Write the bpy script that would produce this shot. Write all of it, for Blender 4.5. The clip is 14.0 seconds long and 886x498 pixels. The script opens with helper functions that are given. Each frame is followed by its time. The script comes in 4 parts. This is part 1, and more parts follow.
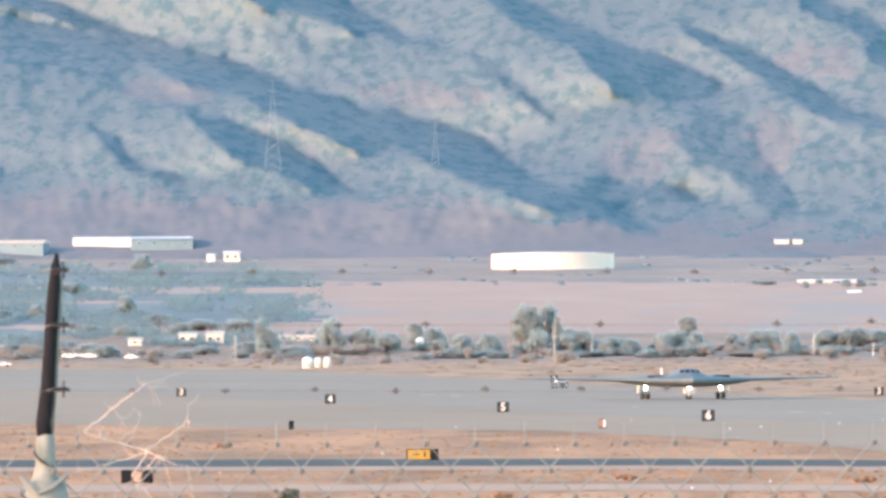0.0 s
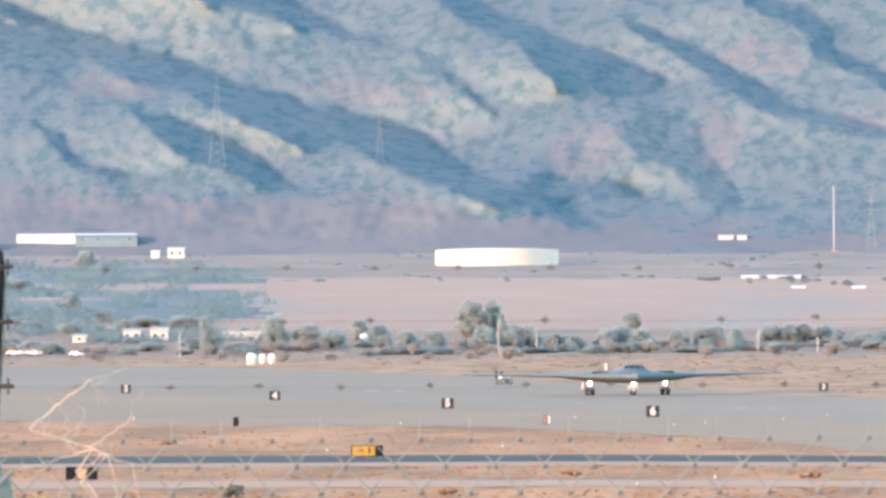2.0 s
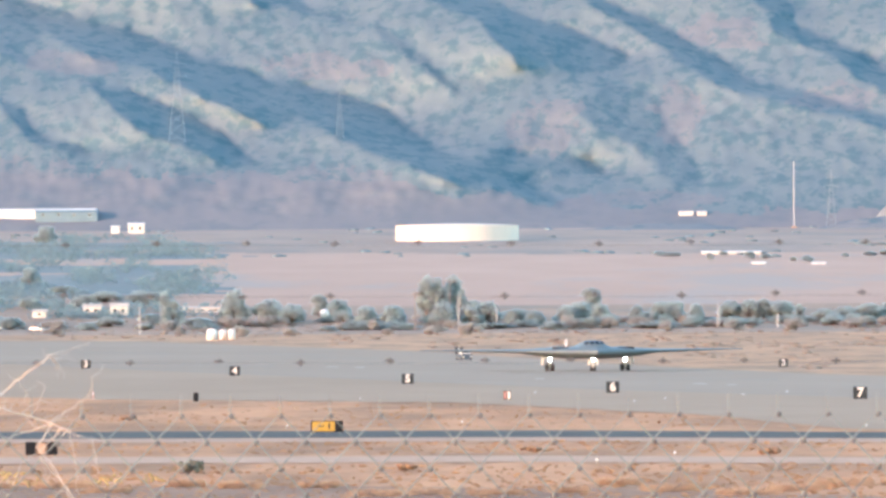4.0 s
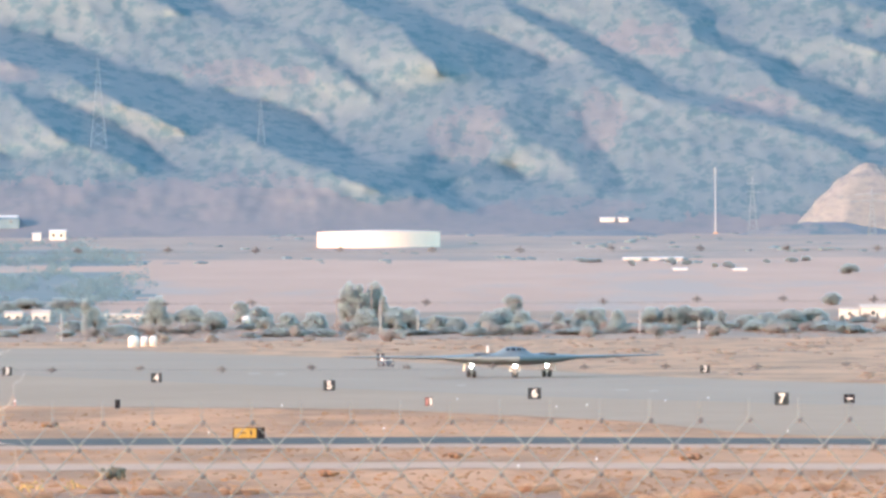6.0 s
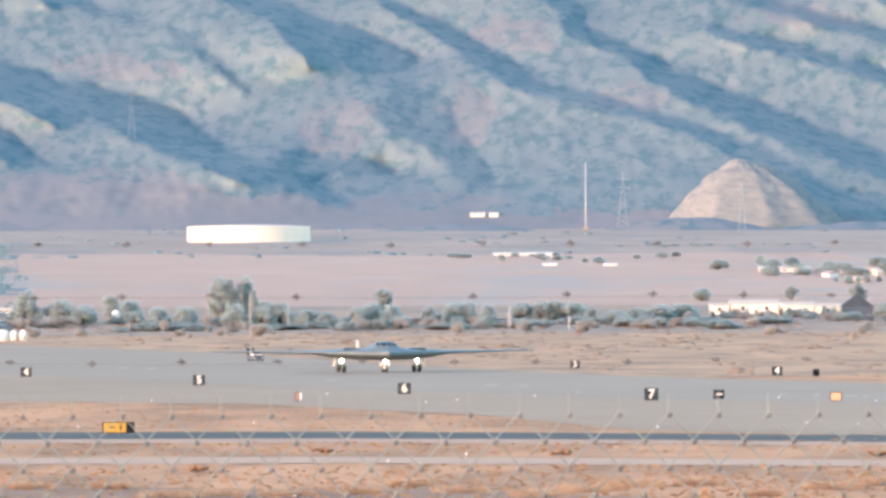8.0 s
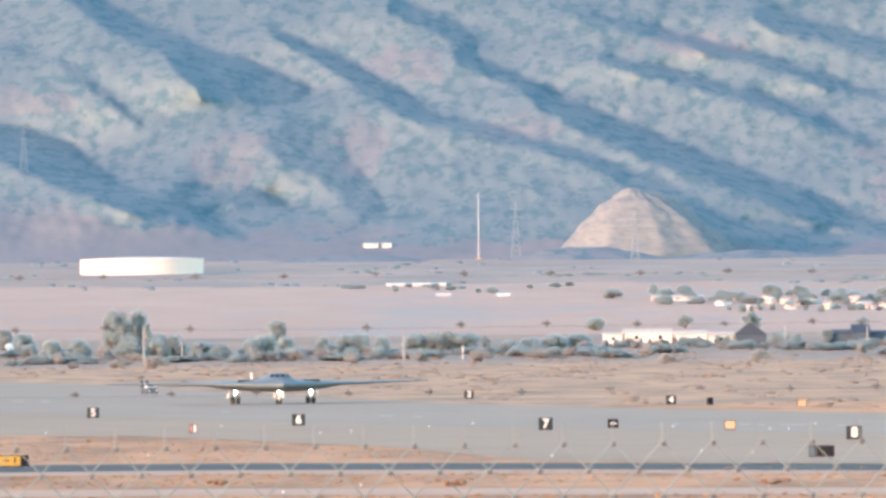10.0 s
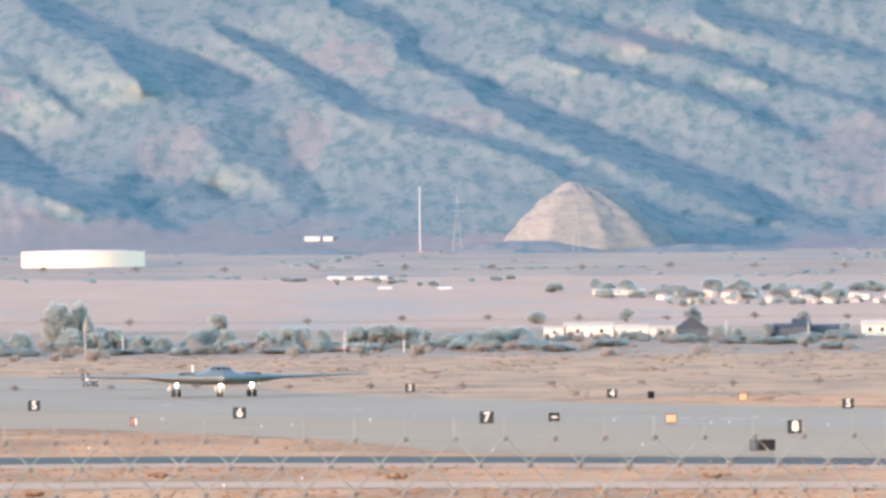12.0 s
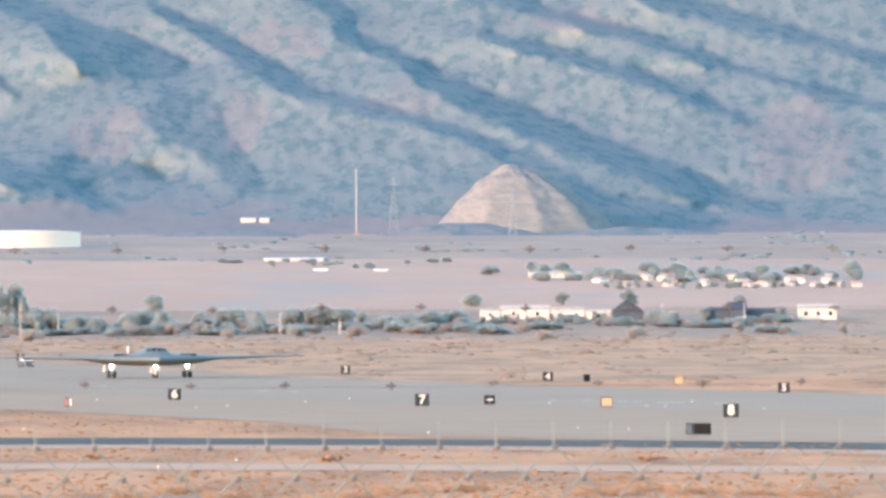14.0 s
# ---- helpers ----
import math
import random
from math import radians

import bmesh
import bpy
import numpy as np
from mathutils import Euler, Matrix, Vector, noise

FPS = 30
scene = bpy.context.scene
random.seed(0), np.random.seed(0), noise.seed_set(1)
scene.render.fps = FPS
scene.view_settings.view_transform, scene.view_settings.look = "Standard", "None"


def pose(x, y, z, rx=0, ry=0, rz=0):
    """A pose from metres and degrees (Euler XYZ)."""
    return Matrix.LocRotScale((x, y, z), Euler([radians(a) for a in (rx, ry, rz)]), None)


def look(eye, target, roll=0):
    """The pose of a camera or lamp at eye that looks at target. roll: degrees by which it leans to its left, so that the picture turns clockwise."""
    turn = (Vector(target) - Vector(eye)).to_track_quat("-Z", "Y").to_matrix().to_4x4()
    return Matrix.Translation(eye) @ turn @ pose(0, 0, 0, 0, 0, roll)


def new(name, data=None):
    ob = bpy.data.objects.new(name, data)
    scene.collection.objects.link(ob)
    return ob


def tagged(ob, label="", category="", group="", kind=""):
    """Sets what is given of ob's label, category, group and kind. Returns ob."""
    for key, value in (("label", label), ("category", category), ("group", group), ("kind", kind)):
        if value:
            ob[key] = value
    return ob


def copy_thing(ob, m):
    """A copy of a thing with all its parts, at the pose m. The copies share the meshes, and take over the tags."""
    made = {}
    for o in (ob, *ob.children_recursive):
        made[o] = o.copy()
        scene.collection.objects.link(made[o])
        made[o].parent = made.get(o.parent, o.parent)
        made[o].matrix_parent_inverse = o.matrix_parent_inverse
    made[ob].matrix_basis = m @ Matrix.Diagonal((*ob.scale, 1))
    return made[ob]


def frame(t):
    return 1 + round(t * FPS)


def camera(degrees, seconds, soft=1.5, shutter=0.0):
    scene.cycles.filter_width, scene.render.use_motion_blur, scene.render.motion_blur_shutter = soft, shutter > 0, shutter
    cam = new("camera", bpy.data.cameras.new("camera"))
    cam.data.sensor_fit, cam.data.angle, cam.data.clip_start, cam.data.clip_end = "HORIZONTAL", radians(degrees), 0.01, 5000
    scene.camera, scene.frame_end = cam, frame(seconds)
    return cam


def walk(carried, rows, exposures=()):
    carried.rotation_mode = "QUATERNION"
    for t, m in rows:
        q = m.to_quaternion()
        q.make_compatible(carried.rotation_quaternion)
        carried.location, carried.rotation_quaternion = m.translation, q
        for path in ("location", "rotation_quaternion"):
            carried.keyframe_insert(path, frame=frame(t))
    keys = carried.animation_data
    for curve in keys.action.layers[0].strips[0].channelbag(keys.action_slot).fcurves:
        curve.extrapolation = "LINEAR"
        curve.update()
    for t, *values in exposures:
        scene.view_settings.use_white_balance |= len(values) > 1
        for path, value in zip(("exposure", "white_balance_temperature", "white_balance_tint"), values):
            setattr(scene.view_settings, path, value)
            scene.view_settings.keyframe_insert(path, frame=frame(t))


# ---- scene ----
# Long-lens view over an airfield. Bearings u and heights v are counted in units of 1/15000 rad:
# u = 784 is straight ahead (+y), v = 500 is level; the eye stands at the origin of the plan.
F = 15000.0
U0, V0 = 784.0, 500.0
EYE = 13.43


def sight(u, v, d):
    """The point at plan distance d on the line of bearing u and height v."""
    return Vector((d * (u - U0) / F, d, EYE + d * (V0 - v) / F))


def smooth(a, b, x):
    t = min(1.0, max(0.0, (x - a) / (b - a)))
    return t * t * (3 - 2 * t)


RISE_Y = (0, 2450, 2550, 2750, 3000, 3250, 3400, 3800, 4300, 5000)
RISE_Z = (0, 0, 0.6, 8, 18, 26, 31.5, 38, 44, 50)


def ground_z(x, y):
    """Height of the land: a bank at the viewpoint, the flat airfield, then a rising plain."""
    z = float(np.interp(y, RISE_Y, RISE_Z))
    r = math.hypot(x, y)
    z += (EYE - 1.75) * (1 - smooth(11, 150, r)) * (1 if y < 400 else 0)
    if y > 2600:
        z += 0.8 * noise.noise((x * 0.006, y * 0.004, 3.0)) * smooth(2600, 3000, y)
    return z


def down(u, v):
    """The point of the flat airfield seen on bearing u at height v."""
    d = EYE * F / (v - V0)
    x = d * (u - U0) / F
    return Vector((x, d, ground_z(x, d)))


# ---- camera ----
cam = camera(2 * math.degrees(math.atan(784 / F)), 14.0, soft=3.1)
cam.data.dof.use_dof = True
cam.data.dof.focus_distance = 1500.0
cam.data.dof.aperture_fstop = 110.0
# seconds, bearing, height, lean, nearness to the fence
STEPS = (
    (0.0, 368.9, 380.0, -0.24, 1), (0.5, 384.0, 403.0, -0.14, 1), (1.0, 421.5, 405.9, -0.25, 1),
    (1.5, 449.4, 393.6, -0.38, 1), (2.0, 467.4, 387.2, -0.33, 1), (2.5, 480.4, 400.5, -0.48, 1),
    (3.0, 488.7, 413.5, -0.39, 1), (5.3, 617.8, 439.8, -0.28, 1), (5.5, 633.4, 433.1, -0.30, 1),
    (6.0, 676.7, 419.9, -0.34, 1), (6.5, 703.3, 422.8, -0.25, 1), (7.0, 726.8, 435.8, -0.11, 1),
    (7.5, 784.0, 441.0, 0.00, 1), (8.0, 906.4, 430.0, -0.22, 1), (8.5, 950.4, 406.9, -0.46, 1),
    (9.0, 998.4, 377.5, -0.50, 1), (9.2, 1019.4, 371.4, -0.57, 1), (11.3, 1178.9, 387.4, -0.43, 1),
    (11.5, 1184.3, 386.0, -0.45, 1), (12.0, 1199.6, 389.7, -0.51, 1.004), (12.5, 1221.4, 391.7, -0.38, 1.038),
    (13.0, 1266.1, 402.1, -0.32, 1.075), (13.5, 1296.9, 421.7, -0.27, 1.113), (14.0, 1312.4, 422.0, -0.24, 1.157))
FENCE_Y = 12.27
rows = []
for t, u, v, lean, near in STEPS:
    eye0, aim = Vector((0, 0, EYE)), sight(u, v, 1000)
    eye = eye0 + (aim - eye0).normalized() * FENCE_Y * (1 - 1 / near)
    rows.append((t, look(eye, sight(u, v, 4000), lean)))
walk(cam, rows, exposures=((0.0, 2.2, 5750, 0), (14.0, 2.2, 5750, 0)))

# ---- light ----
SUN_AZ, SUN_EL = radians(56), radians(12.5)  # to the left of straight behind, above the horizon
to_sun = Vector((-math.cos(SUN_EL) * math.sin(SUN_AZ), -math.cos(SUN_EL) * math.cos(SUN_AZ), math.sin(SUN_EL)))
world = bpy.data.worlds.new("world")
scene.world = world
world.use_nodes = True
wn = world.node_tree.nodes
sky = wn.new("ShaderNodeTexSky")
sky.sky_type = "NISHITA"
sky.sun_disc = False
sky.sun_elevation = SUN_EL
sky.sun_rotation = math.atan2(to_sun.x, to_sun.y)
sky.air_density, sky.dust_density, sky.ozone_density = 1.0, 0.5, 0.8
wn["Background"].inputs["Strength"].default_value = 0.15
world.node_tree.links.new(sky.outputs["Color"], wn["Background"].inputs["Color"])
sun_data = bpy.data.lights.new("sun", "SUN")
sun_data.energy = 1.5
sun_data.angle = radians(0.6)
sun_data.color = (1.0, 0.41, 0.27)
sun = new("sun", sun_data)
sun.matrix_world = look(to_sun * 100, (0, 0, 0))


# ---- materials ----
def rgb(c):
    return (c[0], c[1], c[2], 1.0)


def material(name, a, b=None, rough=0.8, metal=0.0, scale=1.0, fine=8.0, stretch=(1, 1, 1), bump=0.0, emit=0.0, vary=0.0, c=None, spots=(0.52, 0.62), thin=0.0):
    """Two noise scales between colours a and b, with a third colour c in patches; scale counts features to the metre."""
    m = bpy.data.materials.new(name)
    m.use_nodes = True
    nt = m.node_tree
    n, l = nt.nodes, nt.links
    bsdf = n["Principled BSDF"]
    bsdf.inputs["Roughness"].default_value = rough
    bsdf.inputs["Metallic"].default_value = metal
    if rough > 0.6:
        bsdf.inputs["Specular IOR Level"].default_value = 0.2
    b = b or tuple(x * 0.8 for x in a)
    geo = n.new("ShaderNodeNewGeometry")
    mp = n.new("ShaderNodeMapping")
    mp.inputs["Scale"].default_value = stretch
    l.new(geo.outputs["Position"], mp.inputs["Vector"])
    big = n.new("ShaderNodeTexNoise")
    big.inputs["Scale"].default_value = scale
    big.inputs["Detail"].default_value = 5
    small = n.new("ShaderNodeTexNoise")
    small.inputs["Scale"].default_value = scale * fine
    small.inputs["Detail"].default_value = 4
    for t in (big, small):
        l.new(mp.outputs["Vector"], t.inputs["Vector"])
    add = n.new("ShaderNodeMath")
    add.operation = "MULTIPLY_ADD"
    add.inputs[1].default_value = 0.45
    l.new(small.outputs["Fac"], add.inputs[0])
    sc = n.new("ShaderNodeMath")
    sc.operation = "MULTIPLY"
    sc.inputs[1].default_value = 0.55
    l.new(big.outputs["Fac"], sc.inputs[0])
    l.new(sc.outputs[0], add.inputs[2])
    ramp = n.new("ShaderNodeValToRGB")
    ramp.color_ramp.elements[0].position, ramp.color_ramp.elements[1].position = 0.36, 0.64
    ramp.color_ramp.elements[0].color, ramp.color_ramp.elements[1].color = rgb(a), rgb(b)
    l.new(add.outputs[0], ramp.inputs["Fac"])
    col = ramp.outputs["Color"]
    if c:
        patch = n.new("ShaderNodeTexNoise")
        patch.inputs["Scale"].default_value = scale * 2.3
        patch.inputs["Detail"].default_value = 6
        patch.inputs["Roughness"].default_value = 0.65
        l.new(mp.outputs["Vector"], patch.inputs["Vector"])
        r2 = n.new("ShaderNodeMapRange")
        r2.inputs["From Min"].default_value, r2.inputs["From Max"].default_value = spots
        l.new(patch.outputs["Fac"], r2.inputs["Value"])
        mix = n.new("ShaderNodeMix")
        mix.data_type = "RGBA"
        l.new(r2.outputs["Result"], mix.inputs["Factor"])
        l.new(col, mix.inputs["A"])
        mix.inputs["B"].default_value = rgb(c)
        col = mix.outputs["Result"]
    if vary:
        info = n.new("ShaderNodeObjectInfo")
        isl = n.new("ShaderNodeNewGeometry")
        s1 = n.new("ShaderNodeMath")
        l.new(info.outputs["Random"], s1.inputs[0])
        l.new(isl.outputs["Random Per Island"], s1.inputs[1])
        s2 = n.new("ShaderNodeMath")
        s2.operation = "FRACT"
        l.new(s1.outputs[0], s2.inputs[0])
        s3 = n.new("ShaderNodeMapRange")
        s3.inputs["To Min"].default_value, s3.inputs["To Max"].default_value = 1 - vary, 1 + vary
        l.new(s2.outputs[0], s3.inputs["Value"])
        hsv = n.new("ShaderNodeHueSaturation")
        l.new(s3.outputs["Result"], hsv.inputs["Value"])
        l.new(col, hsv.inputs["Color"])
        col = hsv.outputs["Color"]
    l.new(col, bsdf.inputs["Base Color"])
    if bump:
        bp = n.new("ShaderNodeBump")
        bp.inputs["Strength"].default_value = 0.6
        bp.inputs["Distance"].default_value = bump
        l.new(add.outputs[0], bp.inputs["Height"])
        l.new(bp.outputs["Normal"], bsdf.inputs["Normal"])
    if thin:
        back = n.new("ShaderNodeBsdfTranslucent")
        l.new(col, back.inputs["Color"])
        leaf = n.new("ShaderNodeMixShader")
        leaf.inputs["Fac"].default_value = thin
        l.new(bsdf.outputs["BSDF"], leaf.inputs[1])
        l.new(back.outputs["BSDF"], leaf.inputs[2])
        l.new(leaf.outputs["Shader"], n["Material Output"].inputs["Surface"])
    if emit:
        bsdf.inputs["Emission Color"].default_value = rgb(a)
        bsdf.inputs["Emission Strength"].default_value = emit
    return m


M_GROUND = material("dry_grassland", (0.396, 0.195, 0.095), (0.530, 0.277, 0.139), 0.95, scale=0.03, fine=7, stretch=(1, 0.2, 1), bump=0.15, c=(0.271, 0.146, 0.077), spots=(0.44, 0.62))
M_PLAIN = material("pale_desert_soil", (0.376, 0.255, 0.190), (0.436, 0.301, 0.226), 0.95, scale=0.008, fine=6, stretch=(0.6, 0.25, 1), c=(0.341, 0.280, 0.234))
M_DIRT = material("brown_dirt", (0.195, 0.114, 0.072), (0.296, 0.179, 0.114), 0.95, scale=0.12, fine=7, stretch=(1, 0.3, 1), bump=0.2)
M_FARVERGE = material("faded_olive_grass", (0.365, 0.212, 0.120), (0.480, 0.284, 0.160), 0.95, scale=0.03, fine=7, stretch=(1, 0.2, 1), c=(0.259, 0.167, 0.104), spots=(0.46, 0.6))
M_FOOTSOIL = material("foothill_soil", (0.290, 0.222, 0.177), (0.364, 0.276, 0.218), 0.95, scale=0.012, fine=7, stretch=(0.6, 0.2, 1), c=(0.248, 0.212, 0.182), spots=(0.46, 0.62))
M_SCRUBSOIL = material("grey_scrub_soil", (0.289, 0.204, 0.145), (0.360, 0.251, 0.178), 0.95, scale=0.02, fine=8, stretch=(1, 0.3, 1), c=(0.243, 0.194, 0.151), spots=(0.46, 0.6))
M_ASPHALT = material("worn_asphalt", (0.290, 0.197, 0.126), (0.342, 0.237, 0.155), 0.85, scale=0.02, fine=12, stretch=(0.5, 0.35, 1))
M_APRON = material("grey_concrete", (0.269, 0.198, 0.139), (0.315, 0.235, 0.169), 0.85, scale=0.02, fine=12, stretch=(0.4, 0.4, 1))
M_DARKROAD = material("dark_tarmac", (0.056, 0.050, 0.046), (0.083, 0.074, 0.068), 0.85, scale=0.1)
M_GRAVEL = material("pale_gravel", (0.399, 0.257, 0.172), (0.474, 0.310, 0.213), 0.95, scale=0.2)
# Haze over the far slopes is put into these soils as blue-grey.
M_MOUNT = material("hazed_mountain_soil", (0.139, 0.177, 0.190), (0.161, 0.195, 0.204), 0.95, scale=0.055, fine=5, stretch=(0.9, 0.33, 1), bump=0.2, c=(0.092, 0.146, 0.166), spots=(0.49, 0.59))
M_FAN = material("hazed_fan_soil", (0.168, 0.173, 0.184), (0.196, 0.194, 0.199), 0.95, scale=0.03, fine=6, stretch=(0.6, 0.3, 1), bump=0.3, c=(0.142, 0.160, 0.176), spots=(0.50, 0.64))
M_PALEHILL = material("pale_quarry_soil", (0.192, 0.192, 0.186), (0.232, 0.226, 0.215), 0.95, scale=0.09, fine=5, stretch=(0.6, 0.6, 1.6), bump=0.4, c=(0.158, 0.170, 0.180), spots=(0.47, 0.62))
# Scrub colour blued to include the haze before the mountain foot.
M_CHAPARRAL = material("hazed_scrub", (0.135, 0.185, 0.20), (0.165, 0.21, 0.225), 0.9, scale=0.2, vary=0.06)
# The paleness of distance haze is mixed into these three leaf colours.
M_LEAF = material("hazed_foliage", (0.440, 0.473, 0.451), (0.506, 0.539, 0.512), 0.85, scale=0.3, vary=0.08, thin=0.6)
M_LEAF2 = material("hazed_dry_foliage", (0.484, 0.440, 0.396), (0.550, 0.506, 0.451), 0.9, scale=0.3, vary=0.08, thin=0.6)
M_HAZELEAF = material("hazed_pale_foliage", (0.451, 0.490, 0.468), (0.506, 0.544, 0.517), 0.9, scale=0.3, vary=0.06, thin=0.65)
# Blue-green of the haze is tinted into the groves and the land below.
M_GROVE = material("hazed_grove_foliage", (0.224, 0.289, 0.297), (0.257, 0.320, 0.323), 0.9, scale=0.3, vary=0.06, thin=0.5)
M_PASTURE = material("hazed_pasture", (0.150, 0.182, 0.182), (0.20, 0.214, 0.205), 0.95, scale=0.012, fine=6, stretch=(0.5, 0.3, 1), c=(0.25, 0.235, 0.215), spots=(0.52, 0.66))
M_POST = material("weathered_post_zinc", (0.20, 0.20, 0.165), (0.28, 0.28, 0.24), 0.7, scale=15, fine=4)
M_RUBBER = material("black_coated_arm", (0.010, 0.010, 0.012), (0.018, 0.017, 0.019), 0.9, scale=30)
M_BARK = material("grey_bark", (0.16, 0.12, 0.10), (0.24, 0.19, 0.16), 0.9, scale=2)
M_WHITE = material("white_paint", (0.80, 0.72, 0.63), (0.72, 0.64, 0.56), 0.5, scale=0.2)
M_TANK = material("white_tank_steel", (0.820, 0.636, 0.515), (0.740, 0.580, 0.469), 0.5, scale=0.08, fine=6, stretch=(1, 1, 0.3))
M_BLACK = material("black_enamel", (0.013, 0.013, 0.014), (0.022, 0.022, 0.023), 0.5, scale=3)
M_GREYSKIN = material("grey_aircraft_coating", (0.105, 0.135, 0.142), (0.135, 0.165, 0.172), 0.55, scale=0.4, fine=6)
M_LAMP = material("lit_landing_lamp", (1.0, 0.97, 0.9), (1.0, 0.97, 0.9), 0.3, emit=9.0)
M_GLASS = material("dark_cockpit_glass", (0.02, 0.025, 0.03), (0.03, 0.035, 0.04), 0.08)
M_TYRE = material("tyre_rubber", (0.03, 0.03, 0.03), (0.05, 0.05, 0.05), 0.9, scale=3)
M_YELLOW = material("yellow_sign_face", (0.50, 0.27, 0.03), (0.58, 0.32, 0.045), 0.6, scale=2)
M_ORANGE = material("orange_sign_face", (0.493, 0.306, 0.170), (0.544, 0.348, 0.196), 0.6, scale=2)
M_STEEL = material("galvanised_steel", (0.205, 0.212, 0.185), (0.25, 0.257, 0.225), 0.6, metal=0.0, scale=20)
M_DARKWIRE = material("weathered_wire_and_shade", (0.115, 0.105, 0.10), (0.16, 0.145, 0.135), 0.7, scale=40)
M_GRASS = material("dry_grass_blades", (0.31, 0.185, 0.105), (0.40, 0.24, 0.135), 0.9, scale=0.2, vary=0.12, thin=0.4)
M_BRUSH = material("dead_brush", (0.300, 0.186, 0.114), (0.396, 0.252, 0.156), 0.9, scale=0.4, vary=0.15, thin=0.3)
# Warmer copy of the mountain soil, haze mixed in; also paints sunlit ridges.
M_PINKHILL = material("hazed_bare_soil", (0.157, 0.175, 0.188), (0.188, 0.194, 0.200), 0.95, scale=0.055, fine=5, stretch=(0.9, 0.33, 1), bump=0.3, c=(0.105, 0.150, 0.169), spots=(0.52, 0.63))
M_CREAM = material("cream_render", (0.66, 0.58, 0.48), (0.74, 0.66, 0.55), 0.8, scale=0.5)
M_ROOFPALE = material("pale_roofing", (0.50, 0.42, 0.34), (0.58, 0.49, 0.40), 0.8, scale=0.5)
M_ROOFPINK = material("faded_clay_roofing", (0.46, 0.32, 0.27), (0.54, 0.38, 0.32), 0.8, scale=0.5)
M_ROOFDARK = material("dark_metal_roofing", (0.045, 0.055, 0.072), (0.065, 0.075, 0.095), 0.7, scale=0.5)
M_SHED = material("weathered_grey_siding", (0.075, 0.09, 0.11), (0.10, 0.12, 0.14), 0.8, scale=0.5)
M_TEAL = material("blue_grey_siding", (0.16, 0.22, 0.25), (0.20, 0.27, 0.30), 0.7, scale=0.3)
M_FRAME = material("pale_window_frame", (0.62, 0.58, 0.53), (0.68, 0.64, 0.58), 0.6, scale=2)
M_PYLON = material("dull_grey_steel", (0.17, 0.20, 0.215), (0.23, 0.26, 0.28), 0.6, scale=1)
M_POLE = material("weathered_timber", (0.24, 0.19, 0.16), (0.32, 0.26, 0.22), 0.9, scale=2)
M_PALEPOLE = material("pale_concrete_pole", (0.50, 0.47, 0.43), (0.58, 0.55, 0.51), 0.8, scale=2)
M_RED = material("red_paint", (0.360, 0.153, 0.126), (0.416, 0.189, 0.153), 0.6, scale=3)
M_SAGEDRY = material("dry_sagebrush", (0.314, 0.244, 0.189), (0.384, 0.300, 0.234), 0.9, scale=0.3, vary=0.15, thin=0.4)
M_SEAM = material("dark_joint_sealant", (0.25, 0.20, 0.155), (0.29, 0.235, 0.18), 0.9, scale=0.2)
M_LINE = material("worn_white_line", (0.35, 0.28, 0.215), (0.42, 0.34, 0.265), 0.8, scale=0.6)
M_YELLOWWEED = material("yellow_weed", (0.33, 0.235, 0.10), (0.41, 0.29, 0.13), 0.9, scale=1, vary=0.2)
M_DARKSHRUB = material("dark_olive_shrub", (0.10, 0.095, 0.065), (0.16, 0.14, 0.10), 0.9, scale=1, vary=0.2)
M_TUMBLE = material("rusty_dry_brush", (0.47, 0.30, 0.185), (0.56, 0.365, 0.23), 0.9, scale=0.8, vary=0.12, thin=0.5)
M_WEED = material("dry_weed_stem", (0.50, 0.40, 0.32), (0.60, 0.49, 0.39), 0.8, scale=20)


# ---- building helpers ----
def finish(name, bm, mat, smoothed=False):
    me = bpy.data.meshes.new(name)
    bm.normal_update()
    bm.to_mesh(me)
    bm.free()
    if smoothed:
        me.polygons.foreach_set("use_smooth", [True] * len(me.polygons))
    for m in (mat if isinstance(mat, (list, tuple)) else [mat]):
        me.materials.append(m)
    return me


def part(name, bm, mat, parent=None, label="", m=None, smoothed=False):
    ob = new(name, finish(name, bm, mat, smoothed))
    if m is not None:
        ob.matrix_basis = m
    if parent:
        ob.parent = parent
    if label:
        ob["label"] = label
    return ob


def thing(name, m, label, category, group="", kind=""):
    ob = new(name)
    ob.empty_display_size = 0.5
    ob.matrix_basis = m
    return tagged(ob, label, category, group, kind)


def box(bm, x0, x1, y0, y1, z0, z1, bevel=0.0):
    r = bmesh.ops.create_cube(bm, size=1, matrix=Matrix.Translation(((x0 + x1) / 2, (y0 + y1) / 2, (z0 + z1) / 2)) @ Matrix.Diagonal((x1 - x0, y1 - y0, z1 - z0, 1)))
    if bevel:
        es = {e for v in r["verts"] for e in v.link_edges}
        bmesh.ops.bevel(bm, geom=list(es), offset=bevel, segments=2, affect="EDGES", profile=0.6)
    return bm


def boxed(x0, x1, y0, y1, z0, z1, bevel=0.0):
    return box(bmesh.new(), x0, x1, y0, y1, z0, z1, bevel)


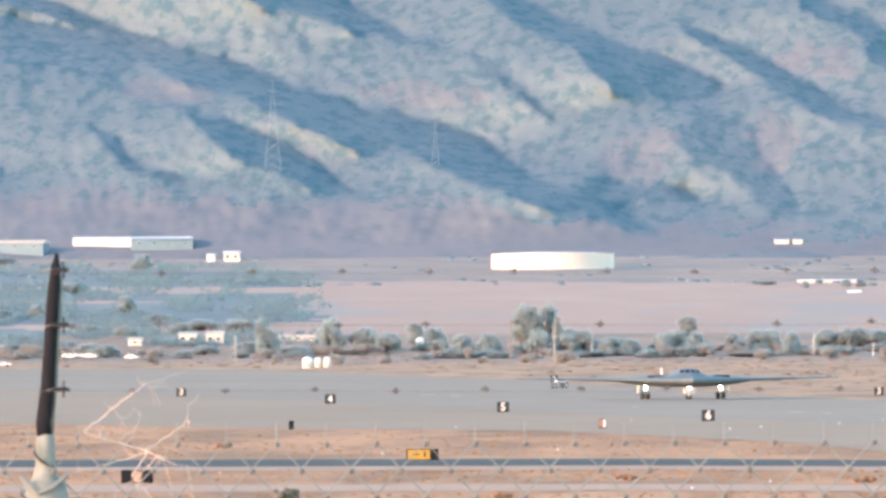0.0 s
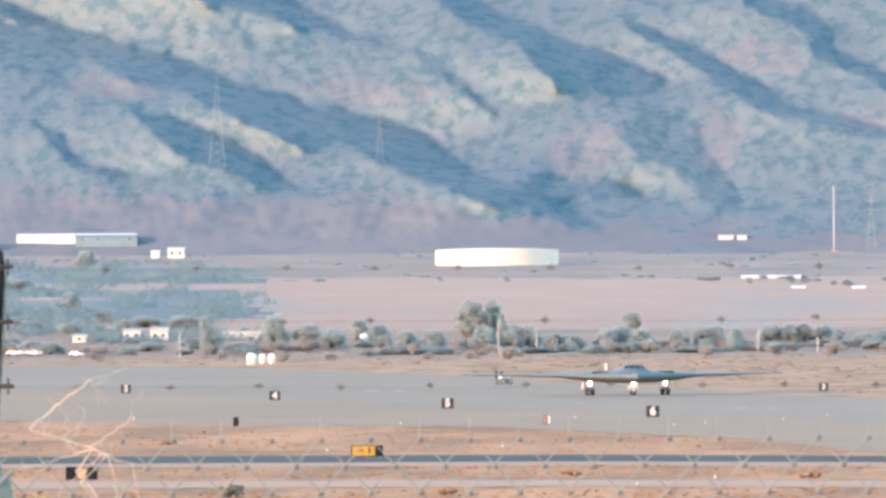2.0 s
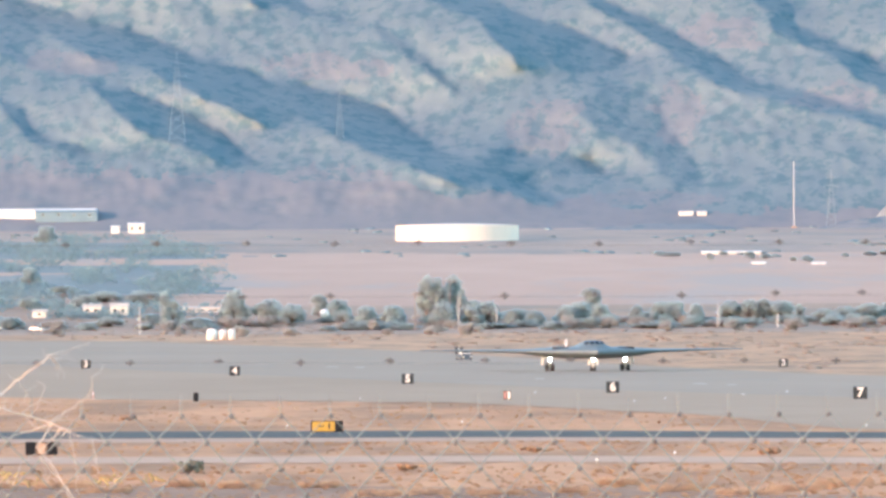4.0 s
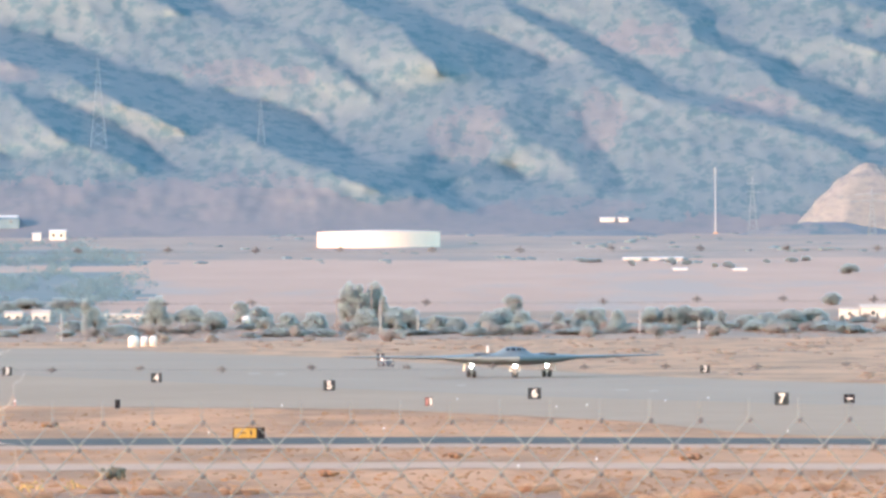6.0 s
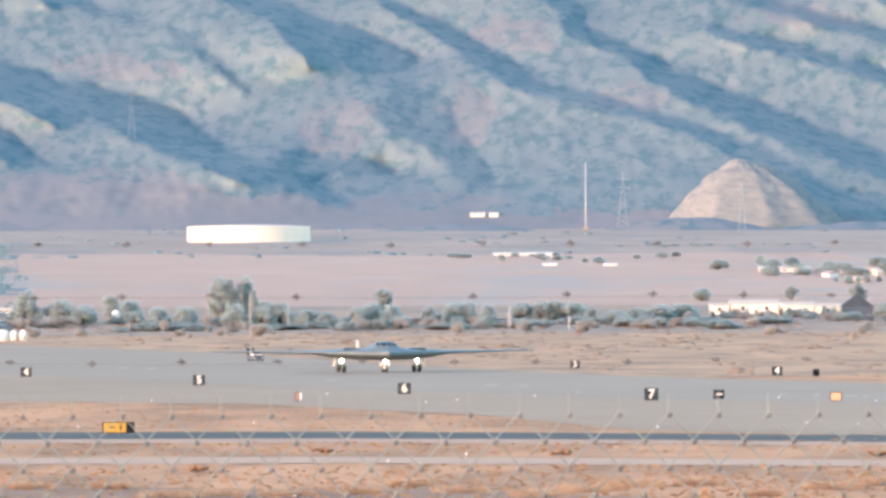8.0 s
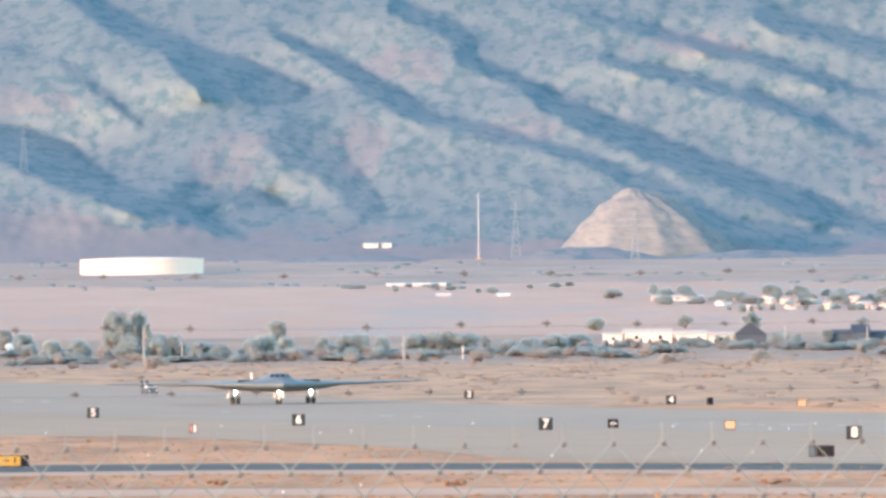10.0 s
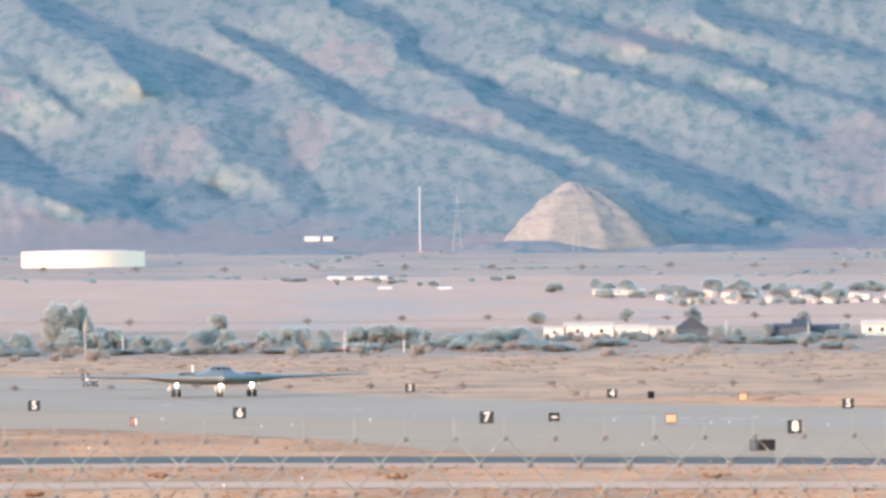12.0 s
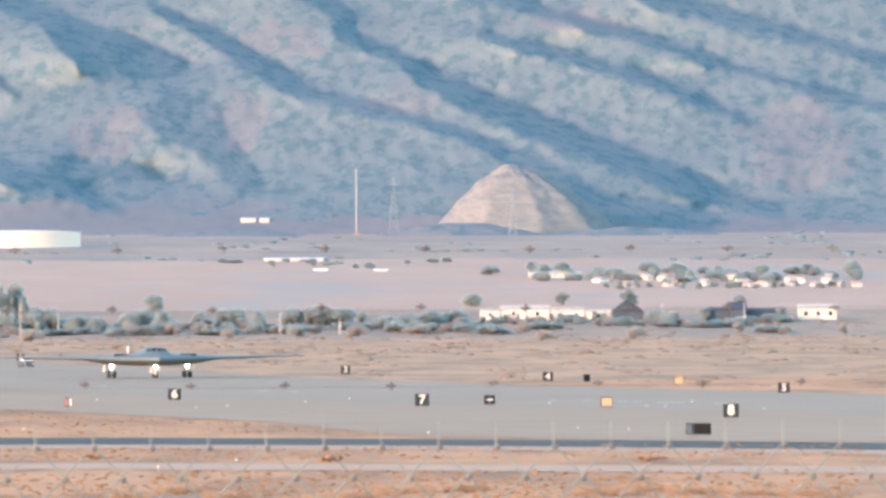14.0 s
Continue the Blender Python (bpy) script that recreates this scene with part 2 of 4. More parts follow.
def tube(bm, pts, radii, sides=8):
    """A tapered tube along points."""
    pts = [Vector(p) for p in pts]
    rings = []
    for i, p in enumerate(pts):
        d = (pts[min(i + 1, len(pts) - 1)] - pts[max(i - 1, 0)]).normalized()
        a = d.cross(Vector((0.3, 0.9, 0.31))).normalized()
        b = d.cross(a)
        rr = radii[i] if isinstance(radii, (list, tuple)) else radii
        rings.append([bm.verts.new(p + (a * math.cos(k * math.tau / sides) + b * math.sin(k * math.tau / sides)) * rr) for k in range(sides)])
    for r0, r1 in zip(rings, rings[1:]):
        for k in range(sides):
            bm.faces.new((r0[k], r0[(k + 1) % sides], r1[(k + 1) % sides], r1[k]))
    bm.faces.new(rings[0][::-1])
    bm.faces.new(rings[-1])
    return bm


def tubed(pts, radii, sides=8):
    return tube(bmesh.new(), pts, radii, sides)


def lathe(profile, sides=48):
    """A solid of revolution from (radius, height) pairs."""
    bm = bmesh.new()
    rings = [[bm.verts.new((r * math.cos(k * math.tau / sides), r * math.sin(k * math.tau / sides), z)) for k in range(sides)] for r, z in profile]
    for r0, r1 in zip(rings, rings[1:]):
        for k in range(sides):
            bm.faces.new((r0[k], r0[(k + 1) % sides], r1[(k + 1) % sides], r1[k]))
    bm.faces.new(rings[0][::-1])
    bm.faces.new(rings[-1])
    return bm


def letters(text, size, mat, parent, m, name="numeral"):
    """Raised writing in the built-in font, centred, facing -y."""
    cu = bpy.data.curves.new(name, "FONT")
    cu.body, cu.size, cu.extrude = text, size, 0.01
    cu.align_x, cu.align_y = "CENTER", "CENTER"
    cu.offset = size * 0.035
    cu.resolution_u = 3
    tmp = bpy.data.objects.new("tmp", cu)
    me = bpy.data.meshes.new_from_object(tmp)
    bpy.data.objects.remove(tmp)
    me.materials.append(mat)
    ob = new(name, me)
    ob.matrix_basis = m @ pose(0, 0, 0, 90, 0, 0)
    ob.parent = parent
    return ob


def grid_mesh(name, xs, ys, zf, mat):
    vs = [(x, y, zf(x, y)) for y in ys for x in xs]
    w = len(xs)
    fs = [(j * w + i, j * w + i + 1, (j + 1) * w + i + 1, (j + 1) * w + i) for j in range(len(ys) - 1) for i in range(w - 1)]
    me = bpy.data.meshes.new(name)
    me.from_pydata(vs, [], fs)
    me.polygons.foreach_set("use_smooth", [True] * len(fs))
    me.materials.append(mat)
    return new(name, me)


# ---- land ----
def spaced(*spans):
    out = []
    for a, b, n in spans:
        out += [a + (b - a) * i / n for i in range(n)]
    return out + [spans[-1][1]]


xs = spaced((-4500, -700, 14), (-700, -160, 18), (-160, -20, 28), (-20, 20, 16), (20, 180, 32), (180, 700, 18), (700, 4500, 14))
ground = grid_mesh("ground", xs, spaced((-4500, -200, 10), (-200, 0, 16), (0, 30, 12), (30, 160, 26), (160, 500, 24), (500, 1700, 90), (1700, 2480, 24)), ground_z, M_GROUND)
ground.data.materials.append(M_FARVERGE)
ground.data.polygons.foreach_set("material_index", [1 if f.center.y > 1250 + 0.6 * f.center.x else 0 for f in ground.data.polygons])
tagged(ground, "tan dry grass and bare dirt of an airfield", "ground", kind="structure")
px_cols = spaced((-4500, -900, 16), (-900, 1100, 330), (1100, 4500, 16))
scrub = grid_mesh("ground_scrubland", px_cols, spaced((2480, 2745, 14),), ground_z, M_SCRUBSOIL)
tagged(scrub, "grey-tan scrubland soil between the runway and the plain", "ground", kind="structure")
plain = grid_mesh("ground_plain", px_cols, spaced((2745, 4260, 110),), ground_z, M_PLAIN)
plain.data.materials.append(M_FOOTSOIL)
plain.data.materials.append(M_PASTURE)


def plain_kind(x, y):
    """0 bare plain, 1 foothill soil, 2 the settlement's green land with haze in its colour."""
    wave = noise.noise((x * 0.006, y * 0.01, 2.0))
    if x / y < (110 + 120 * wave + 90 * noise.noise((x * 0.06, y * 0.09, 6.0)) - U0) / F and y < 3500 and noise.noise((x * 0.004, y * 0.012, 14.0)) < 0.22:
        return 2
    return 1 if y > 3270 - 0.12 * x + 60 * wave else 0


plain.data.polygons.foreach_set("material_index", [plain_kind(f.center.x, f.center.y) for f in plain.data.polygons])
tagged(plain, "pale pinkish desert plain rising to the mountains", "ground", kind="structure")


def sheet(name, near, far, mat, label, category, lift, n=70):
    """A paved strip between two edge lines, each a row of (u, v)."""
    bm = bmesh.new()
    u0, u1 = max(near[0][0], far[0][0]), min(near[-1][0], far[-1][0])
    cols = []
    for i in range(n + 1):
        u = u0 + (u1 - u0) * i / n
        va, vb = np.interp(u, *zip(*near)), np.interp(u, *zip(*far))
        da, db = EYE * F / (va - V0), EYE * F / (vb - V0)
        col = []
        k = 40 if db - da > 60 else 4
        for j in range(k + 1):
            d = da + (db - da) * j / k
            x = d * (u - U0) / F
            col.append(bm.verts.new((x, d, ground_z(x, d) + lift)))
        cols.append(col)
    for a, b in zip(cols, cols[1:]):
        for j in range(len(a) - 1):
            bm.faces.new((a[j], b[j], b[j + 1], a[j + 1]))
    ob = part(name, bm, mat, smoothed=True)
    return tagged(ob, label, category, kind="structure")


near_edge = ((-900, 684), (-414, 686), (0, 696), (560, 703), (1000, 727), (1250, 753), (1600, 762), (2400, 774))
joint = ((-900, 600), (-414, 622), (0, 642), (474, 664), (837, 681), (1274, 696), (1821, 711), (2400, 722))
far_edge = ((-900, 588), (-414, 589), (0, 592), (500, 612), (900, 640), (1200, 655), (1568, 667), (1985, 680), (2400, 690))
sheet("road_runway", joint, far_edge, M_APRON, "wide pale grey concrete runway", "runway", 0.05)
sheet("road_taxiway", near_edge, joint, M_ASPHALT, "worn warm grey asphalt shoulder beside the runway", "pavement", 0.05)
sheet("road_service", ((-900, 764), (700, 765), (1326, 770), (1931, 779), (2400, 786)), ((-900, 751), (700, 753), (1326, 759), (1931, 768), (2400, 775)), M_DARKROAD, "dark tarmac service road beside the runway", "road", 0.05)
sheet("road_shoulder", ((-900, 771), (700, 772), (1326, 777), (1931, 786), (2400, 793)), ((-900, 764.5), (700, 765.5), (1326, 770.5), (1931, 779.5), (2400, 786.5)), M_GRAVEL, "pale gravel shoulder of the service road", "road", 0.045)
sheet("road_gravel", ((-900, 809), (700, 809), (2400, 826)), ((-900, 797), (700, 798), (2400, 814)), M_GRAVEL, "pale gravel track through dry grass", "road", 0.05)
sheet("ground_dirt", ((-900, 1050), (2400, 1050)), ((-900, 846), (300, 850), (900, 858), (1500, 880), (2400, 890)), M_DIRT, "bare brown dirt", "ground", 0.04)

sheet("road_joint", tuple((u, v + 0.9) for u, v in joint), tuple((u, v - 0.5) for u, v in joint), M_SEAM, "dark sealed joint along the runway edge", "pavement", 0.07)
for u0_, u1_, v_ in ((1618, 1638, 694), (1648, 1662, 695), (1690, 1740, 696), (1500, 1512, 691), (1560, 1574, 692), (1790, 1815, 698), (980, 1004, 672), (1040, 1056, 674), (700, 716, 662), (380, 398, 640), (330, 352, 639)):
    sheet("road_marking", ((u0_, v_ + 0.8), (u1_, v_ + 0.9)), ((u0_, v_ - 0.7), (u1_, v_ - 0.6)), M_LINE, "worn white painted runway dash", "road marking", 0.075, 4)

for u0_, u1_, v_ in ((180, 330, 614), (260, 420, 621), (-120, 60, 611), (540, 760, 634), (900, 1130, 662), (1240, 1420, 677), (640, 860, 652), (60, 240, 634)):
    sheet("road_skid_mark", ((u0_, v_ + 0.6), (u1_, v_ + 4.2)), ((u0_, v_ - 0.2), (u1_, v_ + 2.6)), M_SEAM, "faint dark tyre streak on the runway", "tyre mark", 0.072, 6)

# ---- mountain ----
BANDS = []


def gully(power, *pts):
    """A shaded flank of a spur: (u, v, half width) along it."""
    BANDS.append((power, pts))


FLANKS = []


def flank(power, *pts):
    """A broad shaded flank inside an outline of (u, v)."""
    FLANKS.append((power, pts))


gully(1.4, (-800, -30, 50), (-600, -10, 48), (-415, 8, 46))
gully(1.0, (-700, 120, 14), (-560, 190, 20), (-420, 240, 10))
gully(1.0, (-500, -90, 14), (-330, -50, 14), (-190, 0, 12), (-120, 12, 6))
flank(1.3, (-430, -42), (-355, -31), (-235, -1), (-115, 24), (-15, 34), (55, 69), (105, 89), (225, 124), (325, 149), (385, 164), (455, 194), (495, 229), (530, 257),
      (595, 264), (665, 257), (745, 268), (785, 274), (825, 299), (715, 299), (685, 314), (765, 354), (745, 361), (625, 324), (575, 314), (485, 284), (415, 259),
      (355, 229), (305, 209), (225, 209), (165, 184), (65, 139), (15, 109), (-65, 89), (-165, 54), (-265, 59), (-430, 54))
flank(1.1, (-105, 129), (-15, 144), (65, 179), (145, 219), (205, 274), (145, 277), (75, 239), (15, 229), (-45, 179))
flank(0.9, (-255, 159), (-205, 179), (-175, 229), (-85, 249), (-45, 261), (-115, 261), (-195, 239), (-230, 199))
flank(1.2, (-60, -130), (150, -130), (205, -61), (265, -21), (325, 14), (385, 29), (345, 21), (275, 4), (225, -1), (145, -31), (55, -46))
flank(1.3, (360, -120), (450, -120), (515, -61), (585, -21), (685, 19), (785, 49), (865, 89), (855, 107), (755, 117), (675, 104), (645, 69), (605, 29), (535, -1), (485, -31))
flank(0.42, (765, 179), (835, 139), (905, 154), (935, 219), (985, 279), (1015, 324), (955, 324), (905, 279), (865, 239), (805, 219))
gully(0.5, (425, 40, 5), (500, 95, 8), (560, 150, 6))
gully(0.45, (-330, 40, 5), (-230, 75, 7), (-150, 120, 5))
gully(0.5, (1415, 248, 12), (1500, 285, 14), (1570, 335, 18))
gully(1.2, (795, -12, 10), (915, 48, 15), (975, 88, 20), (1055, 138, 13), (1215, 178, 9), (1375, 228, 12), (1415, 248, 12))
gully(1.0, (1015, -52, 14), (1115, -12, 16), (1155, 13, 8))
gully(1.25, (1135, 38, 12), (1245, 88, 18), (1315, 138, 22), (1415, 178, 24), (1515, 218, 26), (1615, 258, 24), (1725, 298, 22), (1815, 338, 16), (1915, 358, 10))
gully(1.2, (1345, -32, 8), (1515, 8, 9), (1665, 48, 8), (1815, 98, 9), (1955, 138, 9), (2200, 200, 9))
gully(1.2, (1375, 43, 9), (1515, 78, 11), (1665, 118, 10), (1765, 158, 12), (1855, 198, 10))
gully(1.0, (1665, -32, 14), (1795, 8, 16), (1895, 33, 14), (2100, 90, 14))
gully(1.5, (1545, 338, 16), (1665, 356, 20), (1795, 370, 14))

FOOT, CREST = 4190.0, 4830.0
V_FOOT, V_TOP = 398.0, -150.0
US = np.arange(-1100, 2701, 4.0)
VS = np.arange(-150, 400, 4.0)[::-1]
gu, gv = np.meshgrid(US, VS)
wob = np.array([[noise.noise((u * 0.02, v * 0.02, 1.5)) + 0.6 * noise.noise((u * 0.06, v * 0.06, 7.5)) for u in US[::2]] for v in VS[::2]])
wob = np.repeat(np.repeat(wob, 2, 0), 2, 1)[:len(VS), :len(US)]
shade = np.zeros_like(gu)
for power, pts in BANDS:
    for (xa, ya, wa), (xb, yb, wb) in zip(pts, pts[1:]):
        dx, dy = xb - xa, yb - ya
        k = np.clip(((gu - xa) * dx + (gv - ya) * dy) / (dx * dx + dy * dy), 0, 1)
        dist = np.hypot(gu - xa - k * dx, gv - ya - k * dy)
        w = wa + (wb - wa) * k
        edge = np.clip((w + 9 * wob - dist) / 7 + 0.5, 0, 1)
        shade = np.maximum(shade, edge * power)
for power, pts in FLANKS:
    inside = np.zeros(gu.shape, bool)
    near_edge_by = np.full(gu.shape, 1e9)
    for (xa, ya), (xb, yb) in zip(pts, pts[1:] + pts[:1]):
        dx, dy = xb - xa, yb - ya
        k = np.clip(((gu - xa) * dx + (gv - ya) * dy) / (dx * dx + dy * dy), 0, 1)
        near_edge_by = np.minimum(near_edge_by, np.hypot(gu - xa - k * dx, gv - ya - k * dy))
        if ya != yb:
            inside ^= ((ya > gv) != (yb > gv)) & (gu < xa + dx * (gv - ya) / dy)
    edge = np.clip((np.where(inside, near_edge_by, -near_edge_by) + 8 * wob) / 6 + 0.5, 0, 1)
    shade = np.maximum(shade, edge * power)
# a relief whose slopes turn from the sun in the gullies and towards it between them
want = 0.82 * shade
pad = np.concatenate([want, want[::-1]], 0)
pad = np.concatenate([pad, pad[:, ::-1]], 1)
pad = pad - pad.mean()
pad[:, len(US):] *= -1
ku = 2 * np.pi * np.fft.fftfreq(pad.shape[1], 4.0)[None, :]
kv = 2 * np.pi * np.fft.fftfreq(pad.shape[0], 4.0)[:, None]
spec = -1j * ku * np.fft.fft2(pad) / (ku ** 2 + 0.06 * kv ** 2 + (2 * np.pi / 1400) ** 2 * 0.3)
depth = np.real(np.fft.ifft2(spec))[:len(VS), :len(US)]
rough = np.array([[noise.noise((u * 0.012, v * 0.02, 4.0)) * 5 + noise.noise((u * 0.04, v * 0.05, 9.0)) * 2.2 for u in US] for v in VS])
q = (V_FOOT - gv) / (V_FOOT - V_TOP)
base = FOOT + (CREST - FOOT) * q
fade = np.clip(q * 8, 0, 1)
dist = np.clip(base + (depth + rough) * fade, FOOT - 30, 4940)
ramp_up = 0.5 * np.arange(len(VS))[:, None]
lift = np.maximum.accumulate(dist - ramp_up, 0) + ramp_up - dist
for _ in range(40):
    lift[:, 1:-1] = (lift[:, :-2] + 2 * lift[:, 1:-1] + lift[:, 2:]) / 4
dist = np.clip(dist + lift, 0, 4955)
px = dist * (gu - U0) / F
pz = EYE + dist * (V0 - gv) / F
nv, nu = gu.shape
verts = np.stack([px, dist, pz], -1).reshape(-1, 3)
# foot goes under the plain; behind the crest the land falls away
skirt = np.stack([px[0], dist[0] - 6, pz[0] - 12], -1)
back = np.stack([px[-1] * 1.0, np.full(nu, 4985.0), np.full(nu, 60.0)], -1)
verts = np.concatenate([skirt, verts, back]).tolist()
faces = [(j * nu + i, j * nu + i + 1, (j + 1) * nu + i + 1, (j + 1) * nu + i) for j in range(nv + 1) for i in range(nu - 1)]
me = bpy.data.meshes.new("mountain")
me.from_pydata(verts, [], faces)
me.polygons.foreach_set("use_smooth", [True] * len(faces))
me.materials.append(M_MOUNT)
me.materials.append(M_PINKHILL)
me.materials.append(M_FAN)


def bare(u, v):
    """How far a place lies inside the patches of bare soil and of painted sunlit pink."""
    best = 9.0
    # The last seven patches paint the pink of sunlit ridges into the soil.
    for cu, cv, ru, rv in ((150, 318, 120, 26), (330, 318, 120, 40), (-250, 308, 230, 44), (1940, 235, 105, 90), (880, 345, 130, 16), (720, 215, 75, 55), (955, 200, 45, 62), (1035, 55, 75, 36), (1240, 165, 90, 26), (1540, 20, 100, 26), (-120, 100, 90, 24), (330, 110, 110, 26)):
        best = min(best, math.hypot((u - cu) / ru, (v - cv) / rv))
    return best + 0.5 * noise.noise((u * 0.02, v * 0.03, 6.0)) + 0.25 * noise.noise((u * 0.08, v * 0.1, 2.0))


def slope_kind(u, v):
    """0 scrubby slope, 1 bare soil and painted sunlit ridges, 2 the fan of loose soil at the foot."""
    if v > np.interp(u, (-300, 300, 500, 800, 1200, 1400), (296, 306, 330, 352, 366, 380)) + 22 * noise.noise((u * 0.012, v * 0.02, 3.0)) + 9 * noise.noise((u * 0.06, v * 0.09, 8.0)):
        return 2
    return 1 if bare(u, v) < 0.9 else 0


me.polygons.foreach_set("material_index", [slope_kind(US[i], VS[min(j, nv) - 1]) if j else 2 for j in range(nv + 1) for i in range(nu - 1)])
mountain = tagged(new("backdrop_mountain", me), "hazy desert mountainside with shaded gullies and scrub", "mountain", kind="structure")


def slope_point(u, v):
    i = min(nu - 1, max(0, int(round((u - US[0]) / 4))))
    j = min(nv - 1, max(0, int(round((VS[0] - v) / 4))))
    return Vector((px[j, i], dist[j, i], pz[j, i]))


# ---- water tank ----
def water_tank():
    d = 3500
    r, h = 109 * d / F, 29 * d / F
    x = d * (563 - U0) / F
    c = Vector((x, d, ground_z(x, d - r)))
    ob = thing("water_tank", Matrix.Translation((c.x, c.y, c.z - 0.3)), "large low white cylindrical steel water tank on the plain", "water tank")
    part("shell", lathe([(r, -1), (r, h * 0.33), (r + 0.05, h * 0.34), (r, h * 0.35), (r, h * 0.66), (r + 0.05, h * 0.67), (r, h * 0.68), (r, h)], 96), M_TANK, ob, smoothed=False)
    part("roof", lathe([(r + 0.25, h), (r + 0.25, h + 0.15), (r * 0.7, h + 0.55), (r * 0.3, h + 0.85), (0.05, h + 0.95)], 96), M_TANK, ob)
    return ob


water_tank()


# ---- aircraft ----
def wing_section(x):
    """Leading edge, trailing edge, top and bottom thickness at half-span x."""
    a = abs(x)
    le = a * 17.0 / 26.2
    te = float(np.interp(a, (0, 5.5, 10.2, 16.0, 24.4, 26.2), (21, 17.4, 20.4, 15.6, 20.0, 17.3)))
    top = float(np.interp(a, (0, 1.2, 2.4, 3.6, 5.0, 6.5, 8.5, 11, 26.2), (0.85, 0.82, 0.78, 0.72, 0.70, 0.66, 0.48, 0.34, 0.08)))
    bot = float(np.interp(a, (0, 4, 8, 11, 26.2), (1.15, 1.1, 0.8, 0.32, 0.06)))
    return le, te, top, bot


def skin(x, aft):
    """Height of the upper skin, with the cockpit hump."""
    le, te, top, bot = wing_section(x)
    c = min(1.0, max(0.0, (aft - le) / (te - le)))
    prof = min(1.05, (2.6 * math.sqrt(c) * (1 - c)) ** 0.9) if c < 1 else 0.0
    hump = math.exp(-(abs(x) / 2.1) ** 3.2) * smooth(1.6, 4.6, aft) * (1 - smooth(6.5, 15, aft))
    return 3.05 + 0.012 * abs(x) + top * prof + 1.05 * hump


def flying_wing():
    g = down(802.5, 649)
    ob = thing("flying_wing_aircraft", pose(g.x, g.y, g.z + 0.1, 0, 0, 8.5), "dark grey flying-wing jet aircraft taxiing with landing lights on", "aircraft")
    off = 5.2  # nose ahead of the nose wheel; the aircraft faces -y
    bm = bmesh.new()
    cols = []
    n = 90
    for i in range(-n, n + 1):
        x = 26.2 * (abs(i) / n) ** 1.25 * (1 if i > 0 else -1)
        le, te, top, bot = wing_section(x)
        zc = 3.05 + 0.012 * abs(x)
        ring_t, ring_b = [], []
        for j in range(31):
            c = (1 - math.cos(math.pi * j / 30)) / 2
            prof = (2.6 * math.sqrt(max(c, 0)) * (1 - c)) ** 0.9
            y = le + (te - le) * c - off
            ring_t.append((x, y, skin(x, y + off)))
            ring_b.append((x, y, zc - bot * min(prof, 1.05)))
        cols.append([bm.verts.new(p) for p in ring_t] + [bm.verts.new(p) for p in ring_b[-2:0:-1]])
    for a, b in zip(cols, cols[1:]):
        m = len(a)
        for j in range(m):
            bm.faces.new((a[j], a[(j + 1) % m], b[(j + 1) % m], b[j]))
    bmesh.ops.recalc_face_normals(bm, faces=bm.faces[:])
    body = part("wing_body", bm, M_GREYSKIN, ob, smoothed=True)
    # cockpit windows
    for x0, x1, aft in ((-1.62, -0.92, 3.75), (-0.8, -0.08, 3.45), (0.08, 0.8, 3.45), (0.92, 1.62, 3.75)):
        xc = (x0 + x1) / 2
        rise = math.degrees(math.atan2(skin(xc, aft + 0.4) - skin(xc, aft - 0.4), 0.8))
        roll = math.degrees(math.atan2(skin(x0, aft) - skin(x1, aft), x1 - x0))
        part("cockpit_window", boxed(x0 - xc, x1 - xc, -0.42, 0.42, -0.06, 0.06, 0.04), M_GLASS, body, "dark glass cockpit window", pose(xc, aft - off, skin(xc, aft) + 0.03, rise, roll, 0))
    # intake humps
    for s in (-1, 1):
        bm = bmesh.new()
        bmesh.ops.create_uvsphere(bm, u_segments=24, v_segments=12, radius=1, matrix=Matrix.Translation((s * 5.3, 4.2, 3.45)) @ Matrix.Diagonal((1.7, 4.6, 0.5, 1)))
        part("engine_hump", bm, M_GREYSKIN, body, smoothed=True)
        part("engine_intake", boxed(s * 5.3 - 1.3, s * 5.3 + 1.3, -0.35, 0.1, 3.55, 3.85, 0.08), M_BLACK, body, "dark serrated engine intake")
    part("inlet_door", boxed(-4.15, -3.8, 2.6, 2.75, 3.9, 5.1, 0.05), M_WHITE, body, "raised white auxiliary inlet door")

    def wheel(parent, x, y, r, w):
        bm = lathe([(r * 0.55, -w / 2), (r * 0.92, -w / 2), (r, -w * 0.3), (r, w * 0.3), (r * 0.92, w / 2), (r * 0.55, w / 2)], 24)
        tyre = part("tyre", bm, M_TYRE, parent, m=pose(x, y, r, 0, 90, 0), smoothed=True)
        part("rim", lathe([(r * 0.54, -w * 0.42), (r * 0.54, w * 0.42)], 16), M_WHITE, tyre, "white wheel rim")

    def gear(x, y, wheels, r, lamp_r, lamp_z, doors):
        leg = part("landing_gear_leg", tube(tubed([(x, y, r), (x, y, 2.5)], [0.22, 0.26], 12), [(x, y + 0.1, r + 0.2), (x, y + 1.4, 2.4)], 0.09, 8), M_WHITE, ob, "white landing gear leg")
        for wx, wy in wheels:
            wheel(ob, x + wx, y + wy, r, 0.34)
        for dx, tilt in doors:
            part("gear_door", boxed(-0.03, 0.03, -1.1, 1.1, -0.75, 0.75, 0.02), M_WHITE, ob, "white gear door", pose(x + dx, y, 1.75, 0, tilt, 0))
        lamp = part("landing_light", lathe([(lamp_r * 0.5, 0.22), (lamp_r, 0.05), (lamp_r, 0.0)], 20), M_LAMP, ob, "lit white landing light", pose(x, y - 0.4, lamp_z, -90, 0, 0))

